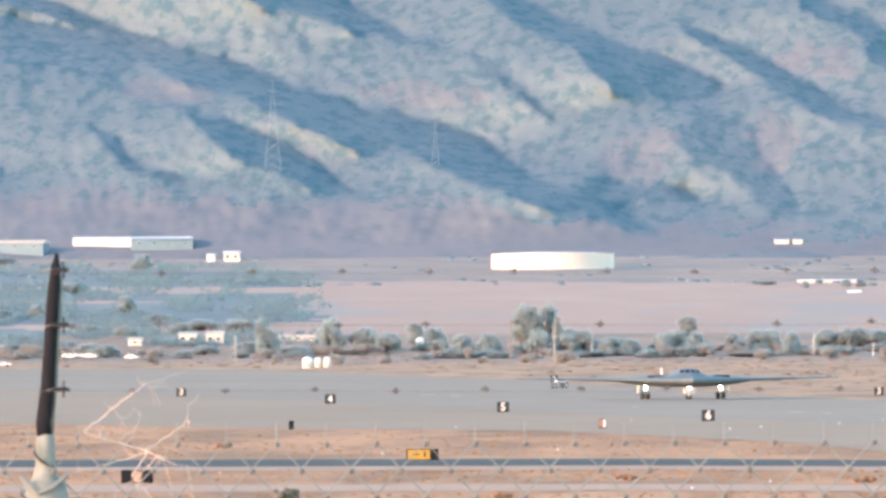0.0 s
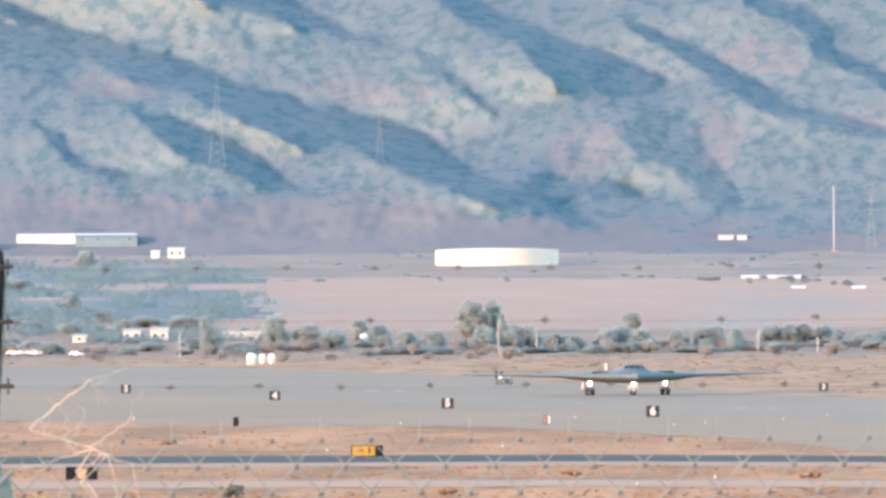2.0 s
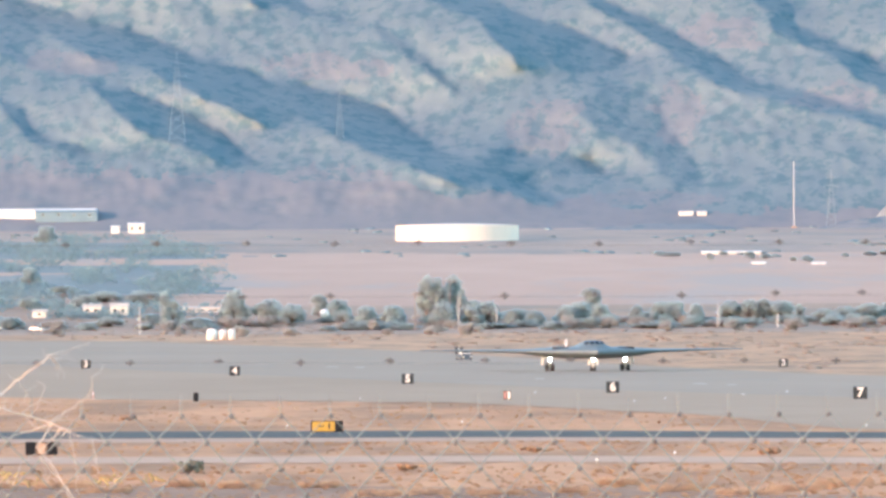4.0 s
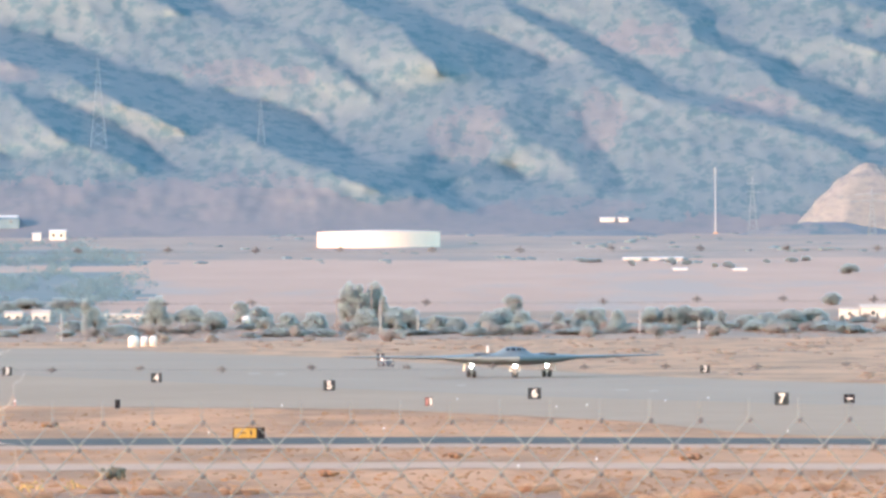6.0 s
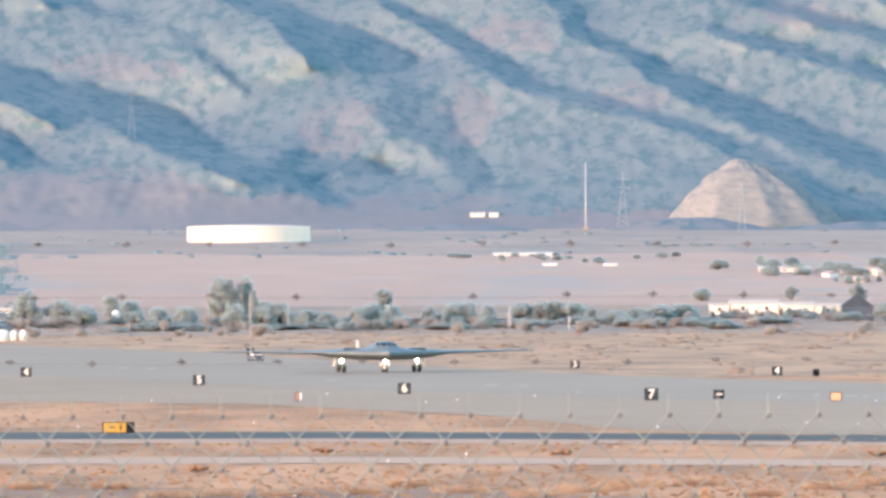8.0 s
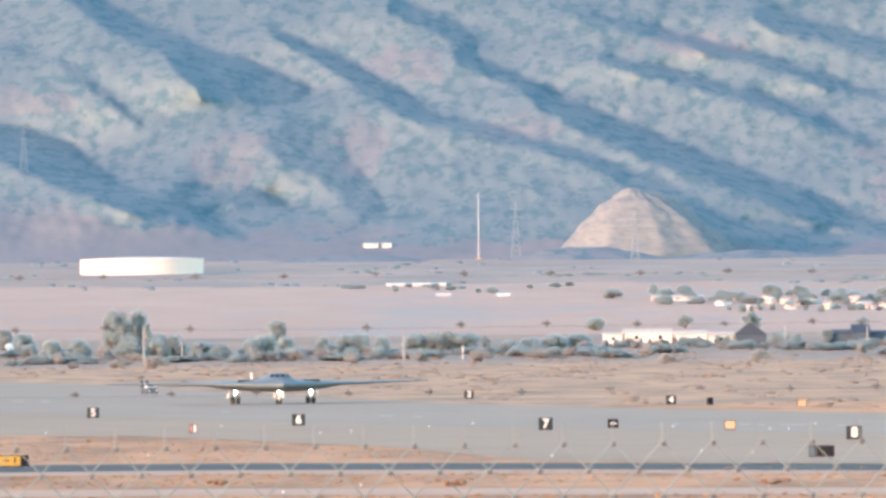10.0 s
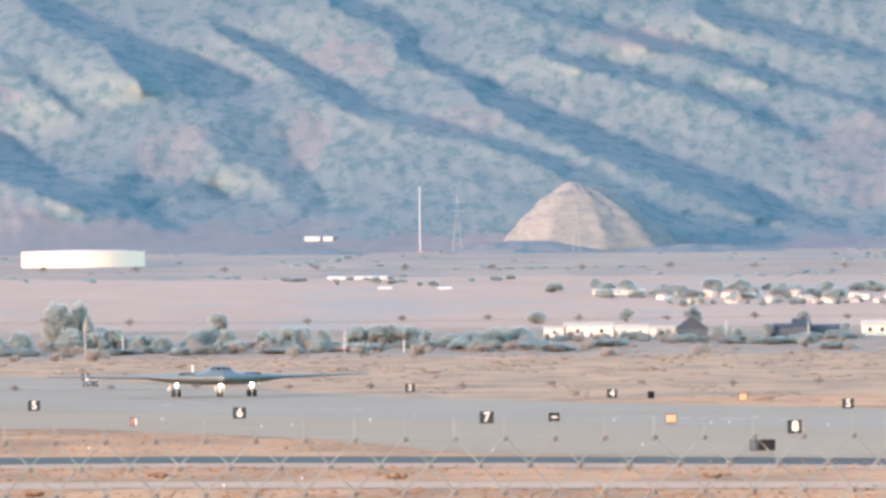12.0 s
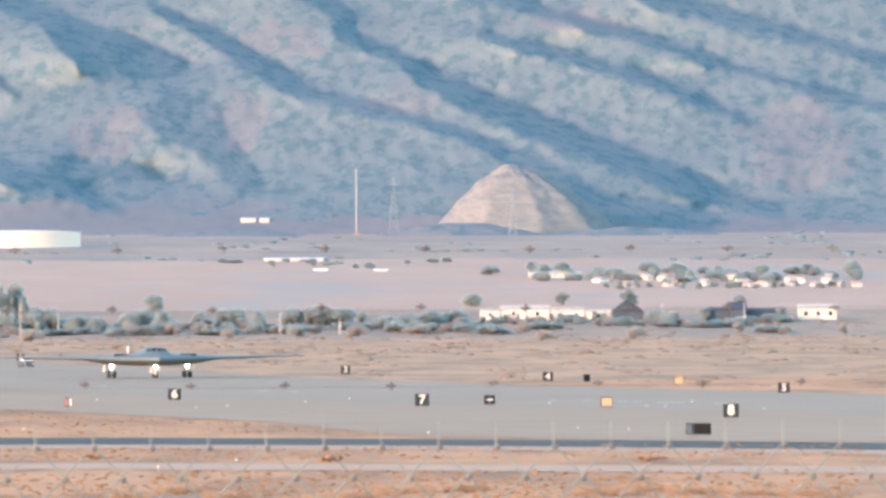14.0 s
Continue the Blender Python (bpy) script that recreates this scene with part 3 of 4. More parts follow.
    gear(0, 0, ((-0.25, 0), (0.25, 0)), 0.38, 0.21, 1.85, ((-0.6, 6), (0.6, -6)))
    for s in (-1, 1):
        gear(s * 6.1, 6.2, ((-0.45, -0.7), (0.45, -0.7), (-0.45, 0.7), (0.45, 0.7)), 0.55, 0.24, 1.85, ((s * 1.15, s * -8),))
    return ob


flying_wing()


# ---- runway signs ----
def distance_sign(u, v, text, width, row):
    g = down(u, v)
    ob = thing("distance_sign", pose(g.x, g.y, g.z, 0, 0, 4), "black square runway distance sign with white numeral %s" % text, "runway sign", row)
    h = width * 0.86
    board = part("board", boxed(-width / 2, width / 2, -0.12, 0.12, 0.25, 0.25 + h, 0.03), M_BLACK, ob)
    letters(text, h * 1.05, M_WHITE, board, pose(0, -0.135, 0.25 + h * 0.5))
    for s in (-1, 1):
        part("leg", tubed([(s * width * 0.33, 0, 0), (s * width * 0.33, 0, 0.27)], 0.05), M_STEEL, ob)
    return ob


for u, v, text in ((-96, 642, "3"), (168, 656, "4"), (474, 672.5, "5"), (837, 690, "6"), (1274.3, 703, "7"), (1821, 726, "8")):
    distance_sign(u, v, text, 1.65, "distance signs on the near side of the runway")
for u, v, text in ((565, 618, "1"), (833, 628, "2"), (1139, 645, "3"), (1497, 659, "4"), (1915.4, 682, "5")):
    distance_sign(u, v, text, 1.55, "distance signs on the far side of the runway")


# ---- fence in front of the viewpoint ----
PITCH = 0.072
PX = F / FENCE_Y  # bearing units to the metre at the fence


def fence_xz(u, v):
    p = sight(u, v, FENCE_Y)
    return p.x, p.z


def chain_link():
    ob = thing("chain_link_fence", Matrix.Translation((0, FENCE_Y, 0)), "galvanised chain-link fence with twisted wire tops", "fence", kind="")
    x0, ztop = fence_xz(72, 721)
    half = PITCH / 2
    n0, n1 = -20, 32
    wires = []
    for k in range(n0, n1):
        for s in (-1, 1):
            bm = bmesh.new()
            pts = []
            for j in range(0, 15):
                x = x0 + k * PITCH + (s * half if j % 2 else 0)
                pts.append((x, 0.0035 * (1 if (j % 2) else -1) * s, ztop - j * half * 1.08))
            pts = [(x0 + k * PITCH + s * 0.002, 0, ztop + 0.028), (x0 + k * PITCH - s * 0.002, 0, ztop + 0.012)] + pts
            tube(bm, pts, [0.0003, 0.0005, 0.0007] + [0.0016] * 14, 5)
            part("wire", bm, M_STEEL, ob)
    # Dark beads imitate the shade where the wire loops interlock.
    knot_shade = bmesh.new()
    bmesh.ops.create_icosphere(knot_shade, subdivisions=1, radius=1, matrix=Matrix.Diagonal((0.0036, 0.0026, 0.0052, 1)))
    knot_shade_mesh = finish("knot_shade", knot_shade, M_DARKWIRE)
    kr = random.Random(2)
    for j in range(4):
        for k in range(n0, n1):
            x = x0 + k * PITCH + (half if j % 2 else 0) + 0.002
            ob_k = new("knot_shade", knot_shade_mesh)
            ob_k.parent = ob
            ob_k.matrix_basis = pose(x, -0.003, ztop - j * half * 1.08 - 0.004, 0, kr.uniform(10, 40), 0)
    return ob


chain_link()


def barbed_wire(v, shift):
    x0, z = fence_xz(-352, v)
    x1 = fence_xz(2300, v)[0]
    ob = thing("barbed_wire", Matrix.Translation((0, FENCE_Y, z)), "thin barbed wire strand stretched above the fence", "barbed wire", "barbed wire strands")
    part("strand", tubed([(x0, 0, 0), ((x0 + x1) / 2, 0, -0.004), (x1, 0, 0)], 0.0003, 5), M_DARKWIRE, ob)
    x = fence_xz(shift, v)[0]
    while x < x1:
        bm = bmesh.new()
        for k in range(4):
            a = random.uniform(0, math.tau)
            d = Vector((0.35 * random.uniform(-1, 1), math.cos(a), math.sin(a))).normalized() * 0.0054
            tube(bm, [d * -1, d], [0.0009, 0.0009], 4)
        tube(bm, [(-0.007, 0, 0), (0.006, 0, 0)], 0.0016, 6)
        part("barb", bm, M_DARKWIRE, ob, m=Matrix.Translation((x + random.uniform(-0.006, 0.006), 0, random.uniform(-0.002, 0.002))))
        x += 0.1285
    return ob


barbed_wire(421, -130)
barbed_wire(512, -290)
barbed_wire(629, -180)


def fence_post():
    x, z = fence_xz(-339, 773)
    ob = thing("fence_post", Matrix.Translation((x, FENCE_Y + 0.018, 0)), "galvanised fence post with black barbed-wire arm", "fence post")
    zb = ground_z(x, FENCE_Y)
    part("post", lathe([(0.031, zb), (0.031, z - 0.012)], 20), M_POST, ob, smoothed=True)
    part("cap", lathe([(0.034, z - 0.06), (0.034, z - 0.034), (0.030, z - 0.026), (0.021, z - 0.014), (0.0155, z + 0.008), (0.0125, z + 0.052), (0.011, z + 0.055)], 20), M_POST, ob, smoothed=True)
    arm = part("arm", tubed([(-0.001, 0, z + 0.045), (-0.003, 0, z + 0.07), (0.004, 0, z + 0.13), (0.012, 0, z + 0.26), (0.016, 0, z + 0.30), (0.0175, 0, z + 0.318)],
                            [0.0112, 0.0112, 0.0103, 0.009, 0.007, 0.002], 12), M_RUBBER, ob, "black barbed-wire arm", smoothed=True)
    part("arm_rail", tubed([(0.009, 0.006, z + 0.05), (0.015, 0.006, z + 0.13), (0.021, 0.006, z + 0.24), (0.024, 0.006, z + 0.285)], [0.002, 0.003, 0.003, 0.002], 8), M_POST, ob, "pale galvanised rail of the barbed-wire arm", smoothed=True)
    for zz, r in ((z - 0.04, 0.036), (z + 0.02, 0.0165)):
        part("tie_wire", tubed([(r * math.cos(a), r * math.sin(a), zz - 0.012 * math.cos(a + 0.6)) for a in [math.tau * k / 20 for k in range(21)]], 0.0016, 5), M_BLACK, ob, "dark wire twisted round the post cap")
    for v in (414, 512, 626):
        zz = fence_xz(0, v)[1]
        part("wire_clip", tube(tubed([(0.012, -0.012, zz), (0.036, -0.018, zz)], 0.0035, 6), [(0.028, -0.016, zz - 0.012), (0.028, -0.016, zz + 0.012)], 0.0018, 5), M_BLACK, arm)
        part("wire_ring", tubed([(0.0105 * math.cos(a) + 0.008, 0.0105 * math.sin(a), zz + 0.003 * math.cos(a)) for a in [math.tau * k / 16 for k in range(17)]], 0.0010, 5), M_POST, arm, "pale wire ring")
    part("tie_wire", tubed([(-0.035, -0.035, z - 0.005), (-0.01, -0.038, z - 0.03), (0.012, -0.036, z - 0.022), (0.035, -0.02, z - 0.002)], 0.003, 6), M_STEEL, ob)
    return ob


fence_post()


# ---- plants ----
def plain_at(u, v):
    """The land seen on bearing u at height v."""
    if v > 583:
        return down(u, v)
    lo, hi = 2300.0, 4165.0
    for _ in range(30):
        d = (lo + hi) / 2
        if V0 - (float(np.interp(d, RISE_Y, RISE_Z)) - EYE) * F / d > v:
            lo = d
        else:
            hi = d
    x = d * (u - U0) / F
    return Vector((x, d, ground_z(x, d)))


ICO = bmesh.new()
bmesh.ops.create_icosphere(ICO, subdivisions=1, radius=1)
ICO_V = np.array([v.co[:] for v in ICO.verts])
ICO_F = [[v.index for v in f.verts] for f in ICO.faces]
ICO.free()


def clumps(name, spots, mat, rng, ragged=0.35):
    """Many small ragged clumps joined: spots are (x, y, z, rx, ry, rz)."""
    vs, fs, n = [], [], 0
    for x, y, z, a, b, c in spots:
        k = 1 + ragged * rng.uniform(-1, 1, (len(ICO_V), 1))
        vs.append(ICO_V * k * (a, b, c) + (x, y, z))
        fs += [[i + n for i in f] for f in ICO_F]
        n += len(ICO_V)
    me = bpy.data.meshes.new(name)
    me.from_pydata(np.concatenate(vs).tolist(), [], fs)
    me.polygons.foreach_set("use_smooth", [True] * len(fs))
    me.materials.append(mat)
    return new(name, me)


def leaves(name, centres, mat, rng, size, per):
    """Small leaf faces strewn round centres (x, y, z, radius)."""
    vs, fs = [], []
    for x, y, z, r in centres:
        for _ in range(per):
            d = rng.normal(0, 1, 3)
            d *= r * rng.uniform(0.35, 1.15) / np.linalg.norm(d)
            a, b = rng.normal(0, 1, 3), rng.normal(0, 1, 3)
            a *= size * rng.uniform(0.6, 1.4) / np.linalg.norm(a)
            b *= size * rng.uniform(0.4, 1.0) / np.linalg.norm(b)
            p = np.array((x, y, z)) + d
            n = len(vs)
            vs += [p - a, p + b, p + a, p - b]
            fs.append((n, n + 1, n + 2, n + 3))
    return vs, fs


def make_tree(seed, h, w, mat, label, low=0.25, lobes=14):
    """A tree of height h and crown width w: trunk, limbs and a crown of clumps and leaves."""
    rng = np.random.default_rng(seed)
    ob = thing("tree", Matrix.Identity(4), label, "tree", "trees on the plain")
    bm = bmesh.new()
    tube(bm, [(0, 0, -0.4), (0.05 * w, 0, h * 0.25), (0, 0.03 * w, h * 0.7)], [0.045 * h, 0.035 * h, 0.012 * h], 7)
    cs = []
    for i in range(lobes):
        a = rng.uniform(0, math.tau)
        f = rng.uniform(0, 1)
        z = h * (low + (0.92 - low) * f)
        span = w / 2 * math.sqrt(max(0.12, 1 - (2 * f - 0.85) ** 2)) * 0.72
        r = span * rng.uniform(0.45, 1.0)
        c = (r * math.cos(a), r * math.sin(a), z, w * rng.uniform(0.12, 0.21))
        cs.append(c)
        tube(bm, [(0, 0, h * low * 0.8), (c[0] * 0.5, c[1] * 0.5, z * 0.75), (c[0], c[1], z)], [0.014 * h, 0.01 * h, 0.004 * h], 4)
    part("trunk", bm, M_BARK, ob)
    crown = clumps("crown", [(x, y, z, r * 0.36, r * 0.36, r * 0.32) for x, y, z, r in cs], mat, rng, 0.55)
    vs, fs = leaves("leaf", cs, mat, rng, w * 0.036, 230)
    me = crown.data
    n = len(me.vertices)
    old = [tuple(v.co) for v in me.vertices]
    of = [tuple(p.vertices) for p in me.polygons]
    me.clear_geometry()
    me.from_pydata(old + [tuple(v) for v in vs], [], of + [tuple(i + n for i in f) for f in fs])
    me.polygons.foreach_set("use_smooth", [True] * len(me.polygons))
    crown.parent = ob
    return ob


TREES = [make_tree(1, 7.5, 6.5, M_LEAF, "broad green tree with haze-paled foliage on the plain", 0.1, 20),
         make_tree(2, 6.0, 8.0, M_HAZELEAF, "low wide green tree with haze-paled foliage", 0.06, 22),
         make_tree(3, 8.5, 5.0, M_LEAF, "tall narrow dark green tree", 0.08, 20),
         make_tree(4, 3.2, 5.5, M_LEAF2, "low grey-brown desert shrub", 0.12, 12),
         make_tree(5, 4.0, 7.5, M_HAZELEAF, "low grey-green desert shrub", 0.1, 16)]
USED = set()
BASE_H = (7.5, 6.0, 8.5, 3.2, 4.0)
BASE_W = (6.5, 8.0, 5.0, 5.5, 7.5)


def plant(kind, u, v, height, width, turn):
    """Stand a tree at bearing u, foot at height v; height and width in bearing units."""
    p = plain_at(u, v)
    s = p.y / F
    m = Matrix.Translation(p) @ pose(0, 0, 0, 0, 0, turn) @ Matrix.Diagonal((width * s / BASE_W[kind], width * s / BASE_W[kind], height * s / BASE_H[kind], 1))
    if kind not in USED:
        USED.add(kind)
        TREES[kind].matrix_basis = m
        return TREES[kind]
    src = TREES[kind]
    keep = src.matrix_basis.copy()
    src.matrix_basis = Matrix.Identity(4)
    c = copy_thing(src, Matrix.Identity(4))
    src.matrix_basis = keep
    c.matrix_basis = m
    return c


rnd = random.Random(5)
for kind, u, v, h, w in ((0, 510, 562, 80, 50), (2, 530, 562, 82, 40), (0, 556, 561, 80, 44), (2, 570, 562, 62, 26), (1, 590, 562, 46, 60), (1, 618, 562, 44, 56), (4, 540, 566, 40, 70), (4, 585, 566, 34, 60),
                         (0, 318, 548, 44, 44), (4, 350, 556, 36, 60), (0, 800, 540, 46, 50), (1, 780, 565, 46, 56), (1, 756, 566, 40, 50), (4, 815, 567, 38, 54), (0, 880, 564, 38, 34),
                         (1, 925, 562, 42, 50), (4, 950, 562, 36, 50), (4, 985, 564, 34, 40), (1, 1045, 556, 36, 50), (1, 1080, 556, 38, 54), (0, 1105, 556, 40, 40), (1, 1135, 556, 36, 60), (2, 1168, 560, 36, 26),
                         (1, 1364, 524, 26, 40), (2, 1524, 522, 30, 34), (1, 1330, 556, 32, 60), (1, 1290, 558, 32, 60), (1, 1250, 560, 28, 60), (2, 1640, 530, 44, 44), (1, 1212, 562, 26, 50),
                         (4, 1690, 552, 22, 50), (4, 1720, 554, 20, 40), (2, 1838, 524, 24, 30), (0, 1775, 552, 30, 34), (0, 1912, 552, 30, 30), (4, 665, 566, 28, 60), (4, 700, 567, 26, 50),
                         (0, 45, 566, 60, 30), (0, 60, 560, 48, 36), (1, 230, 560, 48, 70), (1, 170, 560, 56, 60), (1, 270, 562, 40, 60), (4, 400, 566, 34, 60), (4, 450, 567, 36, 60)):
    plant(kind, u, v, h if h > 50 else h * 0.82, w, rnd.uniform(0, 360))
# groves of the settlement to the west, and of the village to the east
for i in range(26):
    u = rnd.uniform(-640, 170)
    v = rnd.choice((412, 440, 462, 480, 500, 520, 535, 550)) + rnd.uniform(-8, 8)
    if rnd.random() < 0.25 and u > 20:
        continue
    plant(rnd.choice((1, 1, 4, 4)), u, v, rnd.uniform(12, 26), rnd.uniform(40, 90), rnd.uniform(0, 360))
for i in range(50):
    u = rnd.uniform(1395, 2080)
    plant(rnd.choice((1, 1, 4)), u, 470 + rnd.uniform(-8, 12), rnd.uniform(9, 17), rnd.uniform(24, 46), rnd.uniform(0, 360))
for i in range(16):
    u = rnd.uniform(900, 1330)
    plant(4, u, 446 + rnd.uniform(-6, 10), rnd.uniform(5, 8), rnd.uniform(16, 40), rnd.uniform(0, 360))
for i in range(62):
    u = rnd.uniform(-420, 1400)
    plant(rnd.choice((3, 4, 1)), u, rnd.uniform(556, 574), rnd.uniform(8, 19), rnd.uniform(30, 80), rnd.uniform(0, 360))
for i in range(22):
    plant(rnd.choice((1, 4)), 1600 + i * 20 + rnd.uniform(-8, 8), rnd.uniform(486, 494), rnd.uniform(6, 12), rnd.uniform(12, 28), rnd.uniform(0, 360))
for i in range(22):
    u = 1380 + i * 26 + rnd.uniform(-8, 8)
    plant(rnd.choice((3, 4)), u, rnd.uniform(553, 560), rnd.uniform(5, 9) if 1765 < u < 1915 else rnd.uniform(6, 12), rnd.uniform(18, 44), rnd.uniform(0, 360))
for i in range(45):
    u = rnd.uniform(300, 1900)
    plant(rnd.choice((4, 4, 1)), u, rnd.uniform(550, 576), rnd.uniform(7, 13), rnd.uniform(50, 110), rnd.uniform(0, 360))
for i in range(30):
    u = rnd.uniform(-420, 2050)
    plant(3, u, rnd.uniform(566, 586), rnd.uniform(10, 20), rnd.uniform(20, 50), rnd.uniform(0, 360))

for i in range(20):
    plant(rnd.choice((3, 4)), 1384 + i * 12 + rnd.uniform(-5, 5), rnd.uniform(551, 554), rnd.uniform(7, 15), rnd.uniform(9, 20), rnd.uniform(0, 360))

rng = np.random.default_rng(11)
# joined groves round the settlement to the west
spots = []
while len(spots) < 3600:
    u, v = rng.uniform(-700, 190), rng.uniform(408, 552)
    if noise.noise((u * 0.010, v * 0.045, 12.0)) < rng.uniform(-0.25, 0.25) or rng.uniform() < smooth(40, 185, u):
        continue
    p = plain_at(u, v)
    r = rng.uniform(0.8, 1.9)
    spots.append((p.x, p.y, p.z + 0.5 * r, r))
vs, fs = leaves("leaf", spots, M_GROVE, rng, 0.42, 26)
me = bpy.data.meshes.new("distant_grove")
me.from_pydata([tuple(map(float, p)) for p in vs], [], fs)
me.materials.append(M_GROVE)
tagged(new("distant_grove", me), "haze-tinted blue-green trees massed round a distant settlement", "trees", kind="stuff")

# scrub along the mountain foot
spots = []
while len(spots) < 170:
    u, v = rng.uniform(-600, 2200), rng.uniform(395, 446)
    if noise.noise((u * 0.008, v * 0.06, 21.0)) < rng.uniform(-0.1, 0.5):
        continue
    p = plain_at(u, v)
    s = rng.uniform(0.6, 1.4)
    spots.append((p.x, p.y, p.z + 0.2, 2.2 * s, 2.0 * s, 0.55 * s))
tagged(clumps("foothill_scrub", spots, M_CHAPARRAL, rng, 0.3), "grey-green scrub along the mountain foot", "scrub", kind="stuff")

# low sage on the open ground before the trees
spots = []
for _ in range(2400):
    u, v = rng.uniform(-500, 2100), rng.uniform(552, 610)
    if noise.noise((u * 0.01, v * 0.05, 8.0)) < rng.uniform(-0.4, 0.5) or v > np.interp(u, (0, 500, 900, 1200, 2000), (588, 604, 630, 648, 672)):
        continue
    p = plain_at(u, v)
    s = rng.uniform(0.5, 1.3)
    spots.append((p.x, p.y, p.z + 0.1 * s, 1.1 * s, 1.1 * s, 0.22 * s))
for _ in range(1000):
    u, v = rng.uniform(700, 2100), rng.uniform(575, 672)
    if v > np.interp(u, (0, 500, 900, 1200, 2000), (588, 604, 630, 648, 672)) or noise.noise((u * 0.008, v * 0.07, 1.0)) < 0.05:
        continue
    p = plain_at(u, v)
    s = rng.uniform(0.4, 1.1)
    spots.append((p.x, p.y, p.z + 0.05 * s, 1.2 * s, 1.1 * s, 0.22 * s))
tagged(clumps("low_sagebrush", spots, M_SAGEDRY, rng), "low grey-brown sagebrush on the open ground", "scrub", kind="stuff")


def verge(u, v):
    """True on the unpaved strips beside the runway."""
    edge = np.interp(u, (-414, 0, 560, 1000, 1250), (687, 697, 704, 728, 753))
    return (edge + 3 < v < 747 and u < 1240) or 771 < v < 793 or 814 < v < 1000


vs, fs = [], []
spots = []
for _ in range(7000):
    u, v = rng.uniform(-460, 2050), rng.uniform(690, 960)
    if not verge(u, v):
        continue
    p = down(u, v)
    n = noise.noise((p.x * 0.09, p.y * 0.02, 4.0))
    if n > 0.15 and rng.uniform() < 0.07:
        s = rng.uniform(0.35, 1.35)
        spots.append((p.x, p.y, p.z + 0.03, s, s * 1.8, s * 0.15))
        continue
    for k in range(3):
        a = rng.uniform(0, math.pi)
        w, h = rng.uniform(0.08, 0.3), rng.uniform(0.05, 0.16)
        dx, dy = w * math.cos(a), w * math.sin(a)
        lean = rng.uniform(-0.15, 0.15, 2)
        i = len(vs)
        vs += [(p.x - dx, p.y - dy, p.z), (p.x + dx, p.y + dy, p.z), (p.x + dx * 0.7 + lean[0], p.y + dy * 0.7, p.z + h), (p.x - dx * 0.8 + lean[1], p.y - dy * 0.8, p.z + h * 0.8)]
        fs.append((i, i + 1, i + 2, i + 3))
me = bpy.data.meshes.new("dry_grass")
me.from_pydata([tuple(map(float, v)) for v in vs], [], fs)
me.materials.append(M_GRASS)
tagged(new("dry_grass", me), "tan dry grass tufts on the verges", "grass", kind="stuff")
bv, bf = leaves("leaf", [(x, y, z + 0.05, a * 0.6) for x, y, z, a, b, c in spots], M_BRUSH, rng, 0.07, 60)
me = bpy.data.meshes.new("verge_brush")
me.from_pydata([(float(p[0]), float(p[1]), max(0.02, 0.35 * float(p[2]))) for p in bv], [], bf)
me.materials.append(M_BRUSH)
tagged(new("verge_brush", me), "small brown dead bushes on the verges", "scrub", kind="stuff")


def shrub(u, v, width, height, mat, label, n=16):
    """One low bush on the verge: stems and a ragged crown."""
    g = down(u, v)
    s = g.y / F
    w, h = width * s, height * s
    ob = thing("shrub", Matrix.Translation(g), label, "shrub", "bushes on the verge")
    for k in range(7):
        a = rng.uniform(0, math.tau)
        part("stem", tubed([(0, 0, -0.05), (w * 0.2 * math.cos(a), w * 0.2 * math.sin(a), h * 0.4), (w * 0.4 * math.cos(a), w * 0.4 * math.sin(a), h * rng.uniform(0.6, 0.95))], [0.03, 0.02, 0.01], 5), M_BARK, ob)
    lumps = [(rng.uniform(-0.38, 0.38) * w, rng.uniform(-0.38, 0.38) * w, h * rng.uniform(0.25, 0.7), w * 0.16, w * 0.16, h * 0.24) for _ in range(n)]
    if n > 20:
        vs_, fs_ = leaves("leaf", [(x * 1.15, y, z * 0.75, w * 0.09) for x, y, z, a, b, c in lumps], mat, rng, 0.05, 60)
        me_ = bpy.data.meshes.new("crown")
        me_.from_pydata([(float(p[0]), float(p[1]), max(0.0, float(p[2]) * 0.8)) for p in vs_], [], fs_)
        me_.materials.append(mat)
        crown = new("crown", me_)
    else:
        crown = clumps("crown", lumps, mat, rng, 0.5)
    crown.parent = ob


shrub(85, 827, 42, 24, M_DARKSHRUB, "dark olive bush on the dry verge")
shrub(100, 822, 26, 22, M_DARKSHRUB, "dark olive bush beside a larger one")
shrub(1112, 797, 46, 15, M_BRUSH, "low brown dead bush on the verge")
shrub(470, 822, 44, 14, M_BRUSH, "low brown dead bush on the verge")
shrub(690, 790, 40, 12, M_BRUSH, "low brown dead bush on the verge")
shrub(-20, 732, 30, 12, M_BRUSH, "low brown dead bush on the verge")
shrub(1680, 800, 50, 13, M_BRUSH, "low brown dead bush on the verge")
tr = random.Random(31)
u = -380.0
while u < 2000:
    shrub(u, 858 + tr.uniform(-9, 12), tr.uniform(70, 130), tr.uniform(16, 25), M_TUMBLE, "low spreading rust-brown dry bush on the verge", 70)
    u += tr.uniform(70, 140)
spots = []
for cu, cv in ((-250, 828), (-228, 832), (-205, 845), (-45, 838), (-60, 842), (20, 836)):
    for _ in range(14):
        p = down(cu + rng.normal(0, 14), cv + rng.normal(0, 4))
        s = rng.uniform(0.08, 0.2)
        spots.append((p.x, p.y, p.z + 0.08, s, s, s * 0.8))
tagged(clumps("yellow_weeds", spots, M_YELLOWWEED, rng, 0.5), "yellow flowering weeds low on the verge", "weeds", kind="stuff")


